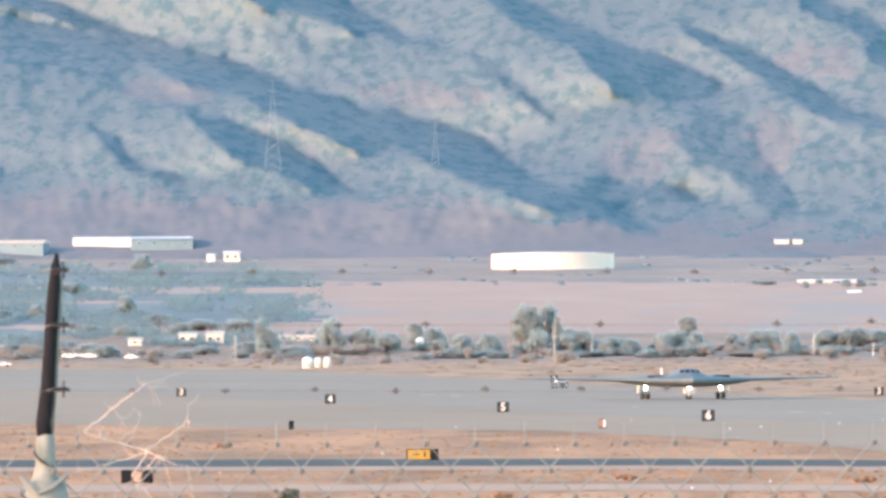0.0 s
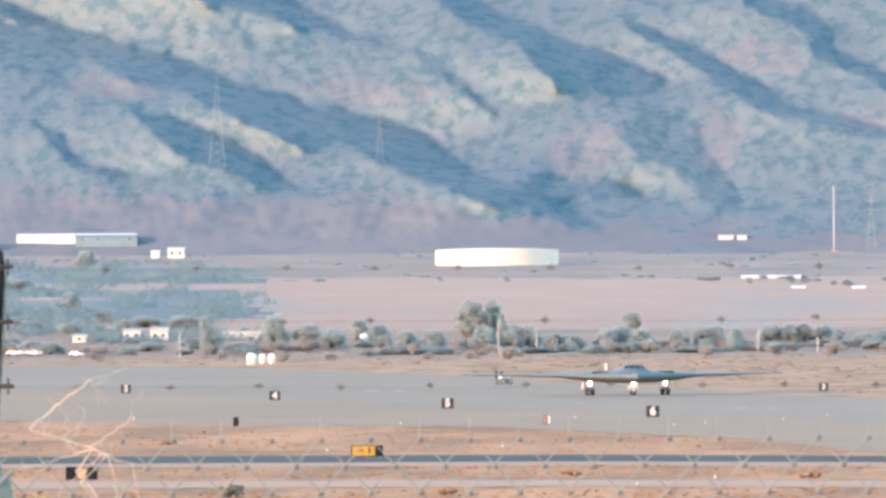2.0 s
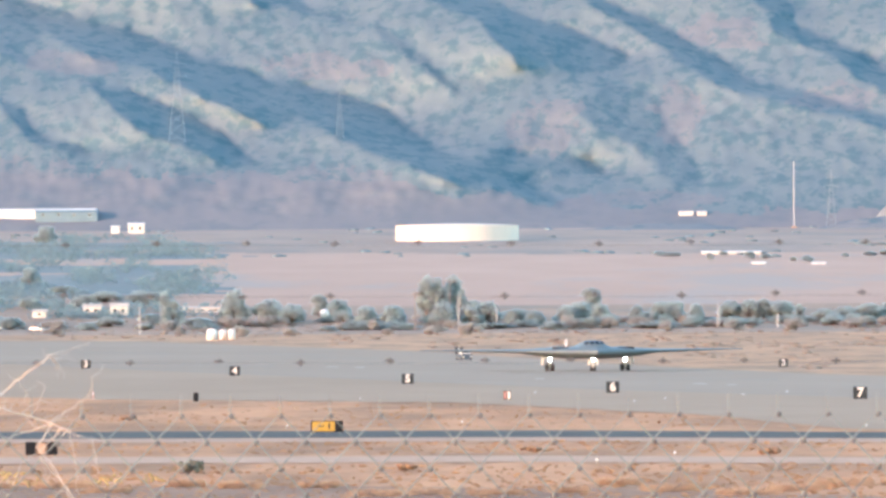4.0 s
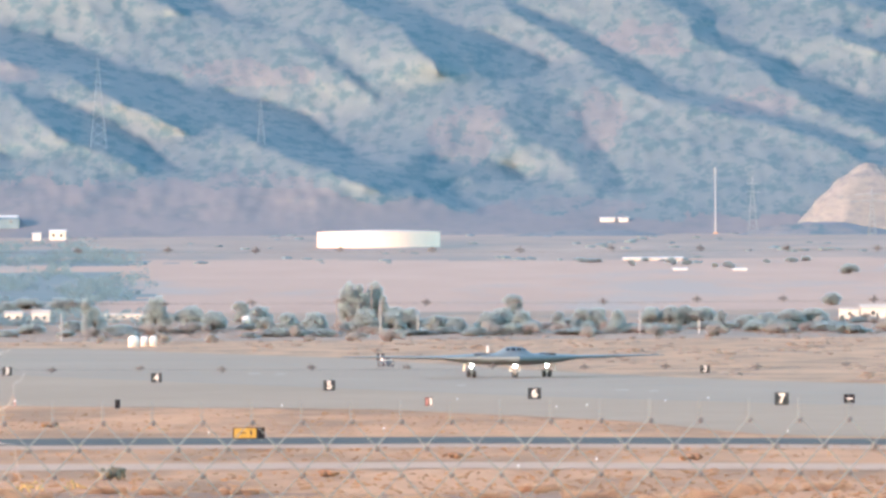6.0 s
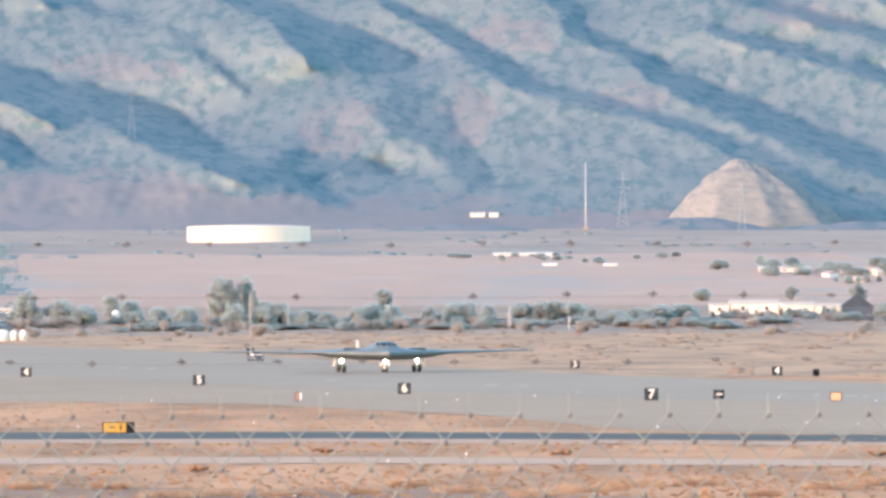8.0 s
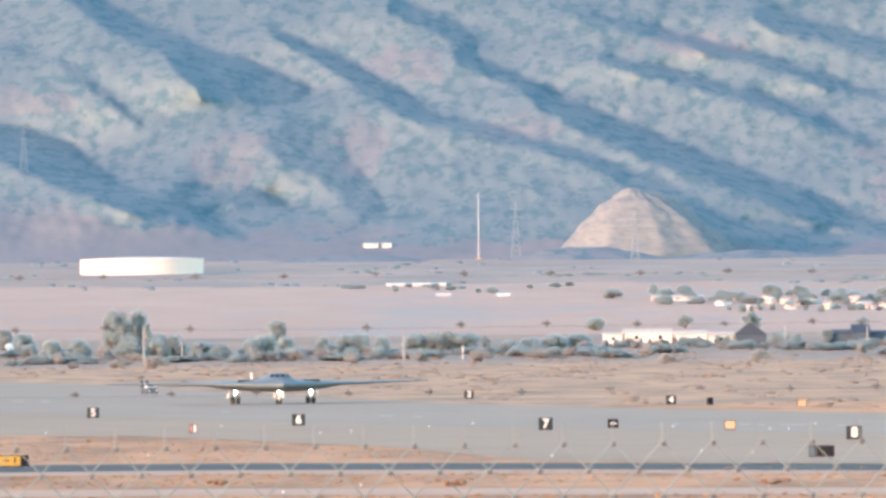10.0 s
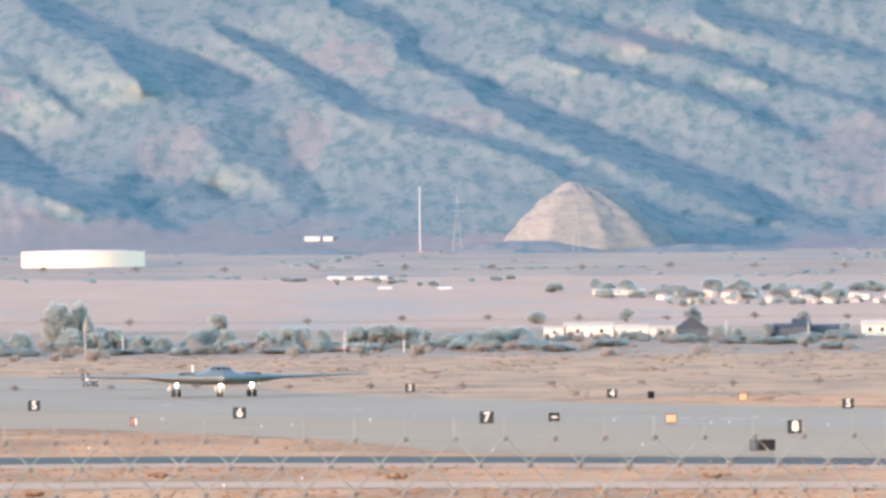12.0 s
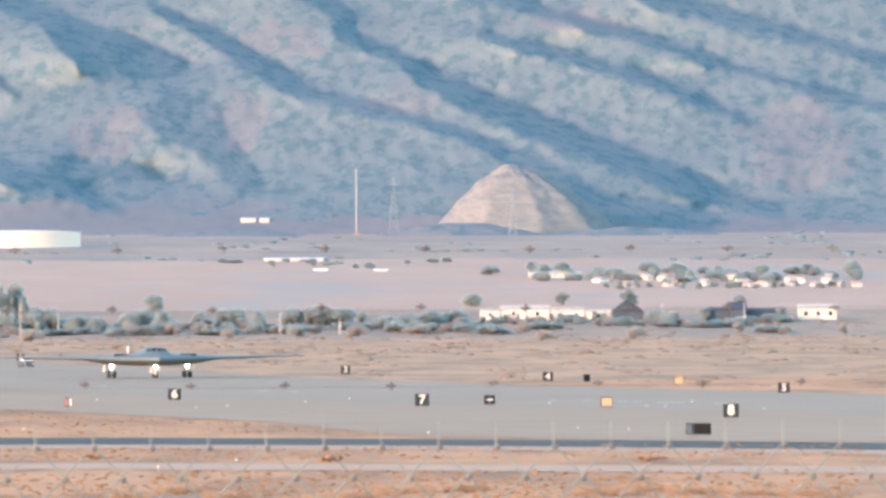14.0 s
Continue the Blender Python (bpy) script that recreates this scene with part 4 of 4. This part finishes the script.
# ---- foothills ----
def mound(name, u, v_top, v_foot, half, d, mat, label, skew=0.0, seed=0.0, crag=1.0):
    c = sight(u, v_foot, d)
    s = d / F
    r, h = half * s, (v_foot - v_top) * s
    bm = bmesh.new()
    n, rings = 96, 44
    rows_ = []
    for j in range(rings + 1):
        f = j / rings
        ring = []
        for k in range(n):
            a = k * math.tau / n
            w = 1 + 0.16 * noise.noise((math.cos(a) * 1.6, math.sin(a) * 1.6, seed)) + 0.06 * noise.noise((math.cos(a) * 5, math.sin(a) * 5, seed + f * 3))
            x, y = r * f * w * math.cos(a), r * f * w * math.sin(a) * 0.8
            z = h * (1 - f ** 1.6) * (1 + 0.10 * crag * noise.noise((x * 0.08, y * 0.08, seed))) + crag * min(3.2, 0.1 * h) * noise.noise((x * 0.10, y * 0.13, seed)) * min(1, 4 * f) + min(1.0, 0.03 * h) * noise.noise((x * 0.4, y * 0.4, seed)) * min(1, 4 * f) - (4 if j == rings else 0)
            z += 0.05 * crag * h * math.sin(22 * f + 2 * math.cos(a)) * min(1, 3 * f) * (1 - f)
            ring.append(bm.verts.new((x + skew * r * (1 - f), y, z)))
        rows_.append(ring)
    for a, b in zip(rows_[1:], rows_[2:]):
        for k in range(n):
            bm.faces.new((a[k], b[k], b[(k + 1) % n], a[(k + 1) % n]))
    top = bm.verts.new((skew * r, 0, h))
    for k in range(n):
        bm.faces.new((top, rows_[1][k], rows_[1][(k + 1) % n]))
    for v in rows_[0]:
        bm.verts.remove(v)
    bmesh.ops.recalc_face_normals(bm, faces=bm.faces[:])
    ob = part(name, bm, mat, m=Matrix.Translation((c.x, c.y, c.z)), smoothed=True)
    return tagged(ob, label, "hill", kind="structure")


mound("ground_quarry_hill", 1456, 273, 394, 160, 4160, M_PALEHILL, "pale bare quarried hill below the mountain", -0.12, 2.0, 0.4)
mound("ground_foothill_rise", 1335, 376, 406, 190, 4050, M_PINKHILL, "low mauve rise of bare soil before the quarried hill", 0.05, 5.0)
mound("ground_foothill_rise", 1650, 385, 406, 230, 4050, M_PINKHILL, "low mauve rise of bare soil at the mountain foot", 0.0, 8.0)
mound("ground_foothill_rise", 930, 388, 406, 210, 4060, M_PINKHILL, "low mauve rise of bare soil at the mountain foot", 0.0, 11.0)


# ---- buildings ----
def house(name, u0, u1, v_foot, v_eave, v_ridge, mat_wall, mat_roof, label, category, depth=9.0, windows=0, group="", turn=0):
    g = plain_at((u0 + u1) / 2, v_foot)
    sunk = 0.0
    if v_foot < 400:
        g = slope_point((u0 + u1) / 2, v_foot)
        g.y -= depth * 0.8
        sunk = 4.0
    s = g.y / F
    w, he, hr = (u1 - u0) * s, (v_foot - v_eave) * s, (v_eave - v_ridge) * s
    ob = thing(name, pose(g.x, g.y + depth / 2, g.z - 0.3, 0, 0, turn), label, category, group)
    wall = part("wall", boxed(-w / 2, w / 2, -depth / 2, depth / 2, -sunk, he + 0.3), mat_wall, ob)
    bm = bmesh.new()
    e, t = 0.35, he + 0.3
    vs_ = [bm.verts.new(p) for p in ((-w / 2 - e, -depth / 2 - e, t), (w / 2 + e, -depth / 2 - e, t), (w / 2 + e, depth / 2 + e, t), (-w / 2 - e, depth / 2 + e, t),
                                     (-w / 2 - e, 0, t + max(hr, 0.4)), (w / 2 + e, 0, t + max(hr, 0.4)))]
    for f in ((0, 1, 5, 4), (2, 3, 4, 5), (0, 4, 3), (1, 2, 5), (3, 2, 1, 0)):
        bm.faces.new([vs_[i] for i in f])
    part("roof", bm, mat_roof, ob)
    for k in range(windows):
        x = -w / 2 + w * (k + 0.5) / windows
        ww, wh = min(1.3, w / windows * 0.45), he * 0.42
        win = part("window", boxed(x - ww / 2, x + ww / 2, -depth / 2 - 0.06, -depth / 2 + 0.05, 0.3 + he * 0.35, 0.3 + he * 0.35 + wh), M_FRAME, wall)
        part("pane", boxed(x - ww / 2 + 0.1, x + ww / 2 - 0.1, -depth / 2 - 0.09, -depth / 2 - 0.05, 0.3 + he * 0.35 + 0.1, 0.2 + he * 0.35 + wh), M_GLASS, win, "dark window glass")
    return ob


house("long_bungalow", 1379, 1412, 548, 532, 528, M_CREAM, M_ROOFPALE, "low cream outbuilding joined to a house", "house", 8, 1)
house("long_bungalow", 1416, 1500, 548, 529, 522, M_CREAM, M_ROOFPALE, "long low cream house with a pale roof", "house", 10, 2)
house("long_bungalow", 1566, 1610, 551, 534, 529, M_CREAM, M_ROOFPALE, "small cream annex beside a long house", "house", 8, 1)
house("long_bungalow", 1506, 1562, 550, 532, 526, M_CREAM, M_ROOFPALE, "long low cream house beside trees", "house", 10, 2)
house("barn", 1620, 1660, 552, 535, 512, M_SHED, M_ROOFDARK, "dark grey barn with a steep roof", "barn", 10, 2, turn=90)
house("shed", 1778, 1836, 552, 533, 527, M_SHED, M_ROOFDARK, "long dark blue-grey shed", "shed", 12, 0)
house("shed", 1838, 1904, 552, 534, 529, M_SHED, M_ROOFDARK, "long dark blue-grey shed", "shed", 12, 0)
house("gabled_shed", 1822, 1850, 553, 532, 518, M_SHED, M_ROOFDARK, "dark gabled shed between two long sheds", "shed", 13, 0)
house("house", 1945, 2010, 550, 530, 522, M_CREAM, M_ROOFPALE, "cream house with a pale roof", "house", 9, 3)
house("warehouse", -284, -74, 364, 357, 354, M_WHITE, M_WHITE, "long white sunlit warehouse on the plain", "warehouse", 10, 0, turn=-5)
house("warehouse", -182, -72, 376, 364, 361, M_TEAL, M_TEAL, "low blue-grey warehouse before a white one", "warehouse", 8, 4)
house("warehouse", -470, -330, 378, 367, 361, M_TEAL, M_ROOFPALE, "low grey industrial building with pale roof", "warehouse", 10, 4, turn=-15)
house("white_shed", -50, -36, 402, 390, 388, M_WHITE, M_WHITE, "small white shed on the plain", "shed", 8)
house("white_shed", -20, 8, 402, 386, 383, M_CREAM, M_WHITE, "pale boxy shed on the plain", "shed", 8, 2)
house("white_shed", -100, -70, 545, 530, 525, M_CREAM, M_ROOFPALE, "cream house among trees", "house", 8, 2)
house("house", -52, -22, 546, 530, 523, M_CREAM, M_ROOFPALE, "cream house among trees", "house", 8, 2)
house("house", -190, -166, 549, 538, 534, M_CREAM, M_ROOFPALE, "small cream house among trees", "house", 7, 1)
house("house", 76, 146, 541, 533, 530, M_CREAM, M_ROOFPALE, "low pale shed behind shrubs", "shed", 6, 3)
house("farm_building", 956, 982, 371, 368, 366.5, M_CREAM, M_WHITE, "small white farm building at the mountain foot", "shed", 6, 2)
house("farm_building", 988, 1005, 371, 368.2, 367.4, M_CREAM, M_WHITE, "small white farm building at the mountain foot", "shed", 6, 1)
house("long_shed", 996, 1100, 441, 437, 435, M_CREAM, M_WHITE, "long low pale greenhouse shed", "shed", 8, 0)
house("long_shed", 1084, 1108, 460, 457.4, 456.4, M_WHITE, M_WHITE, "low white shed on the plain", "shed", 7, 0)
house("long_shed", 1190, 1214, 461, 458.4, 457.4, M_WHITE, M_WHITE, "low white shed on the plain", "shed", 7, 0)
house("long_shed", 1466, 1556, 474, 467, 463, M_CREAM, M_ROOFPALE, "long low pale village building", "shed", 9, 5)
hr = random.Random(3)
for i in range(27):
    u = 1590 + i * 17 + hr.uniform(-8, 8)
    vf = 484 + hr.uniform(-13, 7)
    hh = hr.uniform(4.5, 9)
    house("village_house", u, u + hr.uniform(8, 19), vf, vf - hh, vf - hh - hr.uniform(2.5, 5), hr.choice((M_WHITE, M_CREAM, M_CREAM)), hr.choice((M_ROOFPINK, M_ROOFPALE, M_ROOFPINK)), "small pale village house", "house", 8, 2, "village houses", hr.uniform(-30, 30))


# ---- masts and poles ----
def mast():
    g = plain_at(1159, 391)
    h = 117 * g.y / F
    ob = thing("radio_mast", Matrix.Translation(g), "tall thin white radio mast", "mast")
    part("pole", tubed([(0, 0, -0.5), (0, 0, h * 0.5), (0, 0, h)], [0.27, 0.24, 0.17], 10), M_PALEPOLE, ob)
    part("base", boxed(-1.2, 1.2, -1.2, 1.2, -0.5, 0.8, 0.1), M_GRAVEL, ob)


mast()


def pylon(u, v_foot, v_top, arm, thick=0.07):
    g = plain_at(u, max(v_foot, 398)) if v_foot > 390 else slope_point(u, v_foot)
    s = g.y / F
    h, w = (v_foot - v_top) * s, arm * s
    ob = thing("pylon", Matrix.Translation(g), "grey steel lattice power pylon", "pylon", "power pylons")
    b = h * 0.09
    for sx in (-1, 1):
        for sy in (-1, 1):
            part("leg", tubed([(sx * b, sy * b, -1.5), (sx * b * 0.25, sy * b * 0.25, h * 0.72), (0, 0, h)], thick, 5), M_PYLON, ob)
    bm = bmesh.new()
    for k in range(7):
        z0, z1 = h * 0.1 * k, h * 0.1 * (k + 1)
        r0, r1 = b * (1 - 0.75 * z0 / (h * 0.72)), b * (1 - 0.75 * z1 / (h * 0.72))
        for (ax, ay), (bx, by) in (((-1, -1), (1, -1)), ((1, -1), (1, 1)), ((1, 1), (-1, 1)), ((-1, 1), (-1, -1))):
            tube(bm, [(ax * r0, ay * r0, z0), (bx * r1, by * r1, z1)], thick * 0.65, 4)
            tube(bm, [(bx * r0, by * r0, z0), (ax * r1, ay * r1, z1)], thick * 0.65, 4)
    part("bracing", bm, M_PYLON, ob)
    for f in (0.72, 0.86):
        part("cross_arm", tubed([(-w * (1.5 - f), 0, h * f), (0, 0, h * f + 0.5), (w * (1.5 - f), 0, h * f)], [thick, thick * 2, thick], 5), M_PYLON, ob)


pylon(1225, 394, 290, 16, 0.12)
pylon(1436, 402, 318, 50, 0.16)
pylon(66, 240, 80, 22, 0.06)
pylon(356, 232, 155, 10)


def utility_pole(u, v_foot, v_top, arm, label, mat):
    g = plain_at(u, v_foot)
    s = g.y / F
    h = (v_foot - v_top) * s
    ob = thing("utility_pole", Matrix.Translation(g), label, "pole", "utility poles")
    part("pole", tubed([(0, 0, -0.4), (0, 0, h)], [0.2, 0.14], 8), mat, ob)
    if arm:
        part("cross_arm", boxed(-arm * s, arm * s, -0.08, 0.08, h - 1.2, h - 0.95), mat, ob)
        for k in (-0.85, 0, 0.85):
            part("insulator", lathe([(0.06, 0), (0.11, 0.08), (0.06, 0.16), (0.1, 0.22), (0.04, 0.3)], 8), M_WHITE, ob, m=Matrix.Translation((k * arm * s, 0, h - 0.95)))


utility_pole(550, 563, 482, 10, "tall wooden utility pole with cross arm", M_POLE)
utility_pole(565, 577, 514, 0, "pale slim pole beside trees", M_PALEPOLE)
utility_pole(488, 575, 505, 7, "wooden utility pole with cross arm", M_POLE)
utility_pole(0, 578, 530, 0, "pale slim pole beside scrub", M_PALEPOLE)
utility_pole(1024, 572, 530, 0, "pale slim pole beside scrub", M_PALEPOLE)
utility_pole(1129, 572, 548, 0, "short white marker pole", M_WHITE)
utility_pole(1700, 553, 520, 0, "pale slim pole beside scrub", M_PALEPOLE)
utility_pole(1846, 556, 520, 0, "pale slim pole beside scrub", M_PALEPOLE)
utility_pole(632, 572, 535, 0, "pale slim pole beside scrub", M_PALEPOLE)


# ---- things on the airfield ----
def barrel(u, v, w, h):
    g = down(u, v)
    s = g.y / F
    r, z = w * s / 2, h * s
    ob = thing("marker_shelter", Matrix.Translation(g), "white rounded equipment shelter on the grass", "shelter", "white shelters")
    part("shell", lathe([(r, 0), (r, z * 0.7), (r * 0.9, z * 0.88), (r * 0.55, z)], 20), M_WHITE, ob, smoothed=True)
    part("plinth", boxed(-r * 1.1, r * 1.1, -r * 1.1, r * 1.1, -0.1, 0.12), M_GRAVEL, ob)


barrel(128, 591, 19, 21)
barrel(147, 590, 12, 19)
barrel(163, 590, 13, 19)


def guidance_sign(u, v, w_units, faces, label, turn, marks=False, bar=False):
    """A low sign box with one panel after another."""
    g = down(u, v)
    s = g.y / F
    ob = thing("guidance_sign", pose(g.x, g.y, g.z, 0, 0, turn), label, "runway sign", "guidance signs")
    w = w_units * s
    h = 1.05
    x = -w / 2
    for share, mat in faces:
        ww = w * share
        cab = part("cabinet", boxed(x + 0.03, x + ww - 0.03, -0.16, 0.16, 0.22, 0.22 + h, 0.03), M_RUBBER, ob)
        if mat:
            part("face", boxed(x + 0.1, x + ww - 0.1, -0.18, -0.15, 0.3, 0.14 + h, 0.02), mat, cab, "printed sign face")
        x += ww
    if marks:
        part("mark", boxed(-w * 0.30, -w * 0.10, -0.19, -0.178, 0.22 + h * 0.48, 0.22 + h * 0.58), M_BLACK, ob)
        part("mark", boxed(w * 0.03, w * 0.09, -0.19, -0.178, 0.22 + h * 0.28, 0.22 + h * 0.78), M_BLACK, ob)
    if bar:
        part("mark", boxed(-w * 0.26, w * 0.3, -0.19, -0.165, 0.22 + h * 0.42, 0.22 + h * 0.6), M_WHITE, ob)
    for k in (-0.4, 0, 0.4):
        part("leg", tubed([(k * w, 0, -0.05), (k * w, 0, 0.24)], 0.05), M_STEEL, ob)
    return ob


guidance_sign(331, 758, 58, ((0.76, M_YELLOW), (0.24, None)), "yellow airfield guidance sign with black marks", 12, True)
guidance_sign(1763, 756, 46, ((0.3, M_SHED), (0.7, None)), "black airfield sign seen from behind", -10)
guidance_sign(-175, 797, 58, ((0.35, None), (0.3, M_GRAVEL), (0.35, None)), "black and grey airfield sign cabinet", 8)
guidance_sign(1393.7, 700, 20, ((0.5, None), (0.5, None)), "small low black airfield sign", 0, bar=True)
guidance_sign(1601, 705, 21, ((1.0, M_ORANGE),), "small orange airfield sign", 0)
guidance_sign(1729, 666, 17, ((1.0, M_ORANGE),), "small orange airfield sign on the far side", 0)
guidance_sign(1566, 660, 12, ((1.0, None),), "small black sign on the far side", 20)
guidance_sign(99, 702, 10, ((1.0, None),), "small black marker board beside runway", 0)
guidance_sign(650, 701, 14, ((0.5, M_RED), (0.5, M_WHITE)), "small red and white marker board", 0)


def edge_light(u, v, mat, label):
    g = down(u, v)
    ob = thing("edge_light", Matrix.Translation(g), label, "runway light", "runway edge lights")
    part("stem", tubed([(0, 0, 0), (0, 0, 0.3)], 0.04, 6), M_STEEL, ob)
    part("lens", lathe([(0.06, 0.26), (0.09, 0.30), (0.08, 0.38), (0.03, 0.42)], 12), mat, ob)


for u, v in ((1068, 695), (1145, 690), (1285, 752), (700, 690), (930, 702), (570, 742), (946, 800), (808, 812), (1500, 700), (1672, 706), (1705, 706), (260, 748), (1880, 712), (390, 700), (1550, 745), (1640, 748), (1752, 698), (875, 705)):
    edge_light(u, v, M_WHITE, "small white runway edge light")


def marker_post(u, v):
    g = down(u, v)
    ob = thing("marker_post", Matrix.Translation(g), "slim red and white marker post", "post")
    part("post", lathe([(0.16, 0), (0.16, 0.05), (0.09, 0.08), (0.09, 0.95), (0.05, 1.0)], 12), M_RED, ob)
    part("band", lathe([(0.095, 0.55), (0.095, 0.8)], 12), M_WHITE, ob)


marker_post(-83, 694)


# ---- vehicles ----
def vehicle(m, label, paint, length=4.6, width=1.85, height=1.5, cab=(0.25, 0.85), group="", lower=None):
    """A road vehicle facing -y: body, cabin, windows, lamps and wheels."""
    ob = thing("car", m, label, "car", group)
    r = 0.34
    part("body", boxed(-width / 2, width / 2, -length / 2, length / 2, 0.32, height * 0.62, 0.12), lower or paint, ob)
    bm = bmesh.new()
    y0, y1 = -length / 2 + length * cab[0], -length / 2 + length * cab[1]
    z0, z1 = height * 0.6, height
    vs_ = [bm.verts.new(p) for p in ((-width * 0.47, y0, z0), (width * 0.47, y0, z0), (width * 0.47, y1, z0), (-width * 0.47, y1, z0),
                                     (-width * 0.39, y0 + 0.6, z1), (width * 0.39, y0 + 0.6, z1), (width * 0.39, y1 - 0.25, z1), (-width * 0.39, y1 - 0.25, z1))]
    for f in ((0, 1, 5, 4), (1, 2, 6, 5), (2, 3, 7, 6), (3, 0, 4, 7), (4, 5, 6, 7)):
        bm.faces.new([vs_[i] for i in f])
    cabin = part("cabin", bm, paint, ob)
    part("windscreen", boxed(-width * 0.38, width * 0.38, -0.02, 0.02, -0.22, 0.22, 0.015), M_GLASS, cabin, "dark windscreen", pose(0, y0 + 0.24, (z0 + z1) / 2, -38, 0, 0))
    for sx in (-1, 1):
        part("side_window", boxed(-0.02, 0.02, y0 + 0.7, y1 - 0.4, -0.17, 0.17, 0.015), M_GLASS, cabin, "dark side window", pose(sx * width * 0.44, 0, (z0 + z1) / 2, 0, sx * -14, 0))
        part("headlight", boxed(sx * width * 0.36 - 0.17, sx * width * 0.36 + 0.17, -length / 2 - 0.03, -length / 2 + 0.05, 0.6, 0.78, 0.03), M_WHITE, ob)
        for sy in (-0.31, 0.31):
            w = part("wheel", lathe([(r * 0.5, -0.11), (r * 0.92, -0.11), (r, -0.07), (r, 0.07), (r * 0.92, 0.11), (r * 0.5, 0.11)], 18), M_TYRE, ob, "", pose(sx * (width / 2 - 0.08), sy * length, r, 0, 90, 0))
            part("rim", lathe([(r * 0.5, -0.1), (r * 0.5, 0.12)], 12), M_STEEL, w)
    return ob


g = down(574, 629)
vehicle(pose(g.x, g.y, g.z + 0.1, 0, 0, 14), "white and grey pickup truck following the aircraft on the runway", M_WHITE, 5.2, 2.0, 1.95, (0.22, 0.58), lower=M_SHED)
cr = random.Random(8)
for u, v, paint in ((-294, 571, M_WHITE), (-276, 570, M_WHITE), (-256, 571, M_WHITE), (-413, 585, M_WHITE), (-183, 573, M_WHITE)):
    g = plain_at(u, v)
    vehicle(pose(g.x, g.y, g.z, 0, 0, 80 + cr.uniform(-20, 20)), "white parked car beside the dry grass", paint, group="parked cars")


# Plain white globe standing in for an unidentified bright spot.
def bright_globe():
    g = plain_at(327, 560)
    s = g.y / F
    ob = thing("white_globe", Matrix.Translation(g), "bright white globe on a short stand", "tank")
    r = 8 * s
    part("globe", lathe([(r * math.cos(a) + 0.01, r * math.sin(a) + 16 * s) for a in [radians(k * 15 - 90) for k in range(13)]], 24), M_WHITE, ob, smoothed=True)
    part("stand", lathe([(r * 0.5, 0), (r * 0.3, 10 * s)], 12), M_STEEL, ob)


bright_globe()


# ---- dry weed beside the fence post ----
def weed():
    x0, z0 = fence_xz(-92, 960)
    ob = thing("dry_weed", Matrix.Translation((x0, FENCE_Y - 0.25, z0)), "pale dry branching weed stalk before the fence", "weed")
    wr = random.Random(4)
    k = 1 / PX

    def stem(name, parent, pts, r):
        fine = []
        for (ua, va), (ub, vb) in zip(pts, pts[1:]):
            n = max(2, int(math.hypot(ub - ua, vb - va) / 9))
            fine += [(ua + (ub - ua) * i / n + wr.uniform(-1.6, 1.6), va + (vb - va) * i / n + wr.uniform(-1.6, 1.6)) for i in range(n)]
        fine.append(pts[-1])
        p3 = [((u + 92) * k, 0.02 * math.sin(i * 0.35), (960 - v) * k) for i, (u, v) in enumerate(fine)]
        made = part(name, tubed(p3, [0.62 * r * (1 - 0.65 * i / (len(p3) - 1)) for i in range(len(p3))], 6), M_WEED, parent)
        return made, fine

    gz = ground_z(x0, FENCE_Y - 0.25) - z0
    part("root_stem", tubed([(0.0, 0, gz), (0.01, 0.01, gz * 0.5), (0, 0, 0)], [0.006, 0.005, 0.004], 7), M_WEED, ob)
    main, line = stem("stem", ob, ((-92, 960), (-80, 900), (-100, 860), (-140, 800), (-165, 775)), 0.0026)
    lines = [line]
    for pts, r in ((((-165, 775), (-137, 732), (-219, 707), (-248, 696)), 0.0019), (((-248, 696), (-197, 656), (-159, 630), (-137, 614), (-73, 592)), 0.0021),
                   (((-219, 707), (-137, 732), (-90, 752), (-41, 765)), 0.0021), (((-140, 728), (-100, 703), (-70, 681), (-66, 650)), 0.0016),
                   (((-137, 732), (-200, 752), (-264, 767)), 0.0015), (((-159, 790), (-140, 815), (-121, 834), (-100, 880)), 0.0018),
                   (((-110, 745), (-102, 775), (-95, 815), (-96, 850)), 0.0013), (((-70, 757), (-62, 790), (-60, 828)), 0.0012),
                   (((-197, 656), (-190, 668), (-181, 681)), 0.0013), (((-140, 615), (-130, 628), (-121, 636)), 0.0013),
                   (((-190, 716), (-160, 690), (-150, 668)), 0.0011), (((-120, 738), (-150, 770), (-190, 800), (-205, 840)), 0.0013)):
        lines.append(stem("twig", main, pts, r)[1])
    for i in range(46):
        u, v = wr.choice(wr.choice(lines[1:]))
        a, d = wr.uniform(0, math.tau), wr.uniform(14, 42)
        b = a + wr.uniform(-0.6, 0.6)
        stem("twig", main, ((u, v), (u + d * 0.5 * math.cos(a), v + d * 0.4 * math.sin(a)), (u + d * math.cos(b), v + 0.8 * d * math.sin(b))), 0.0008)


weed()
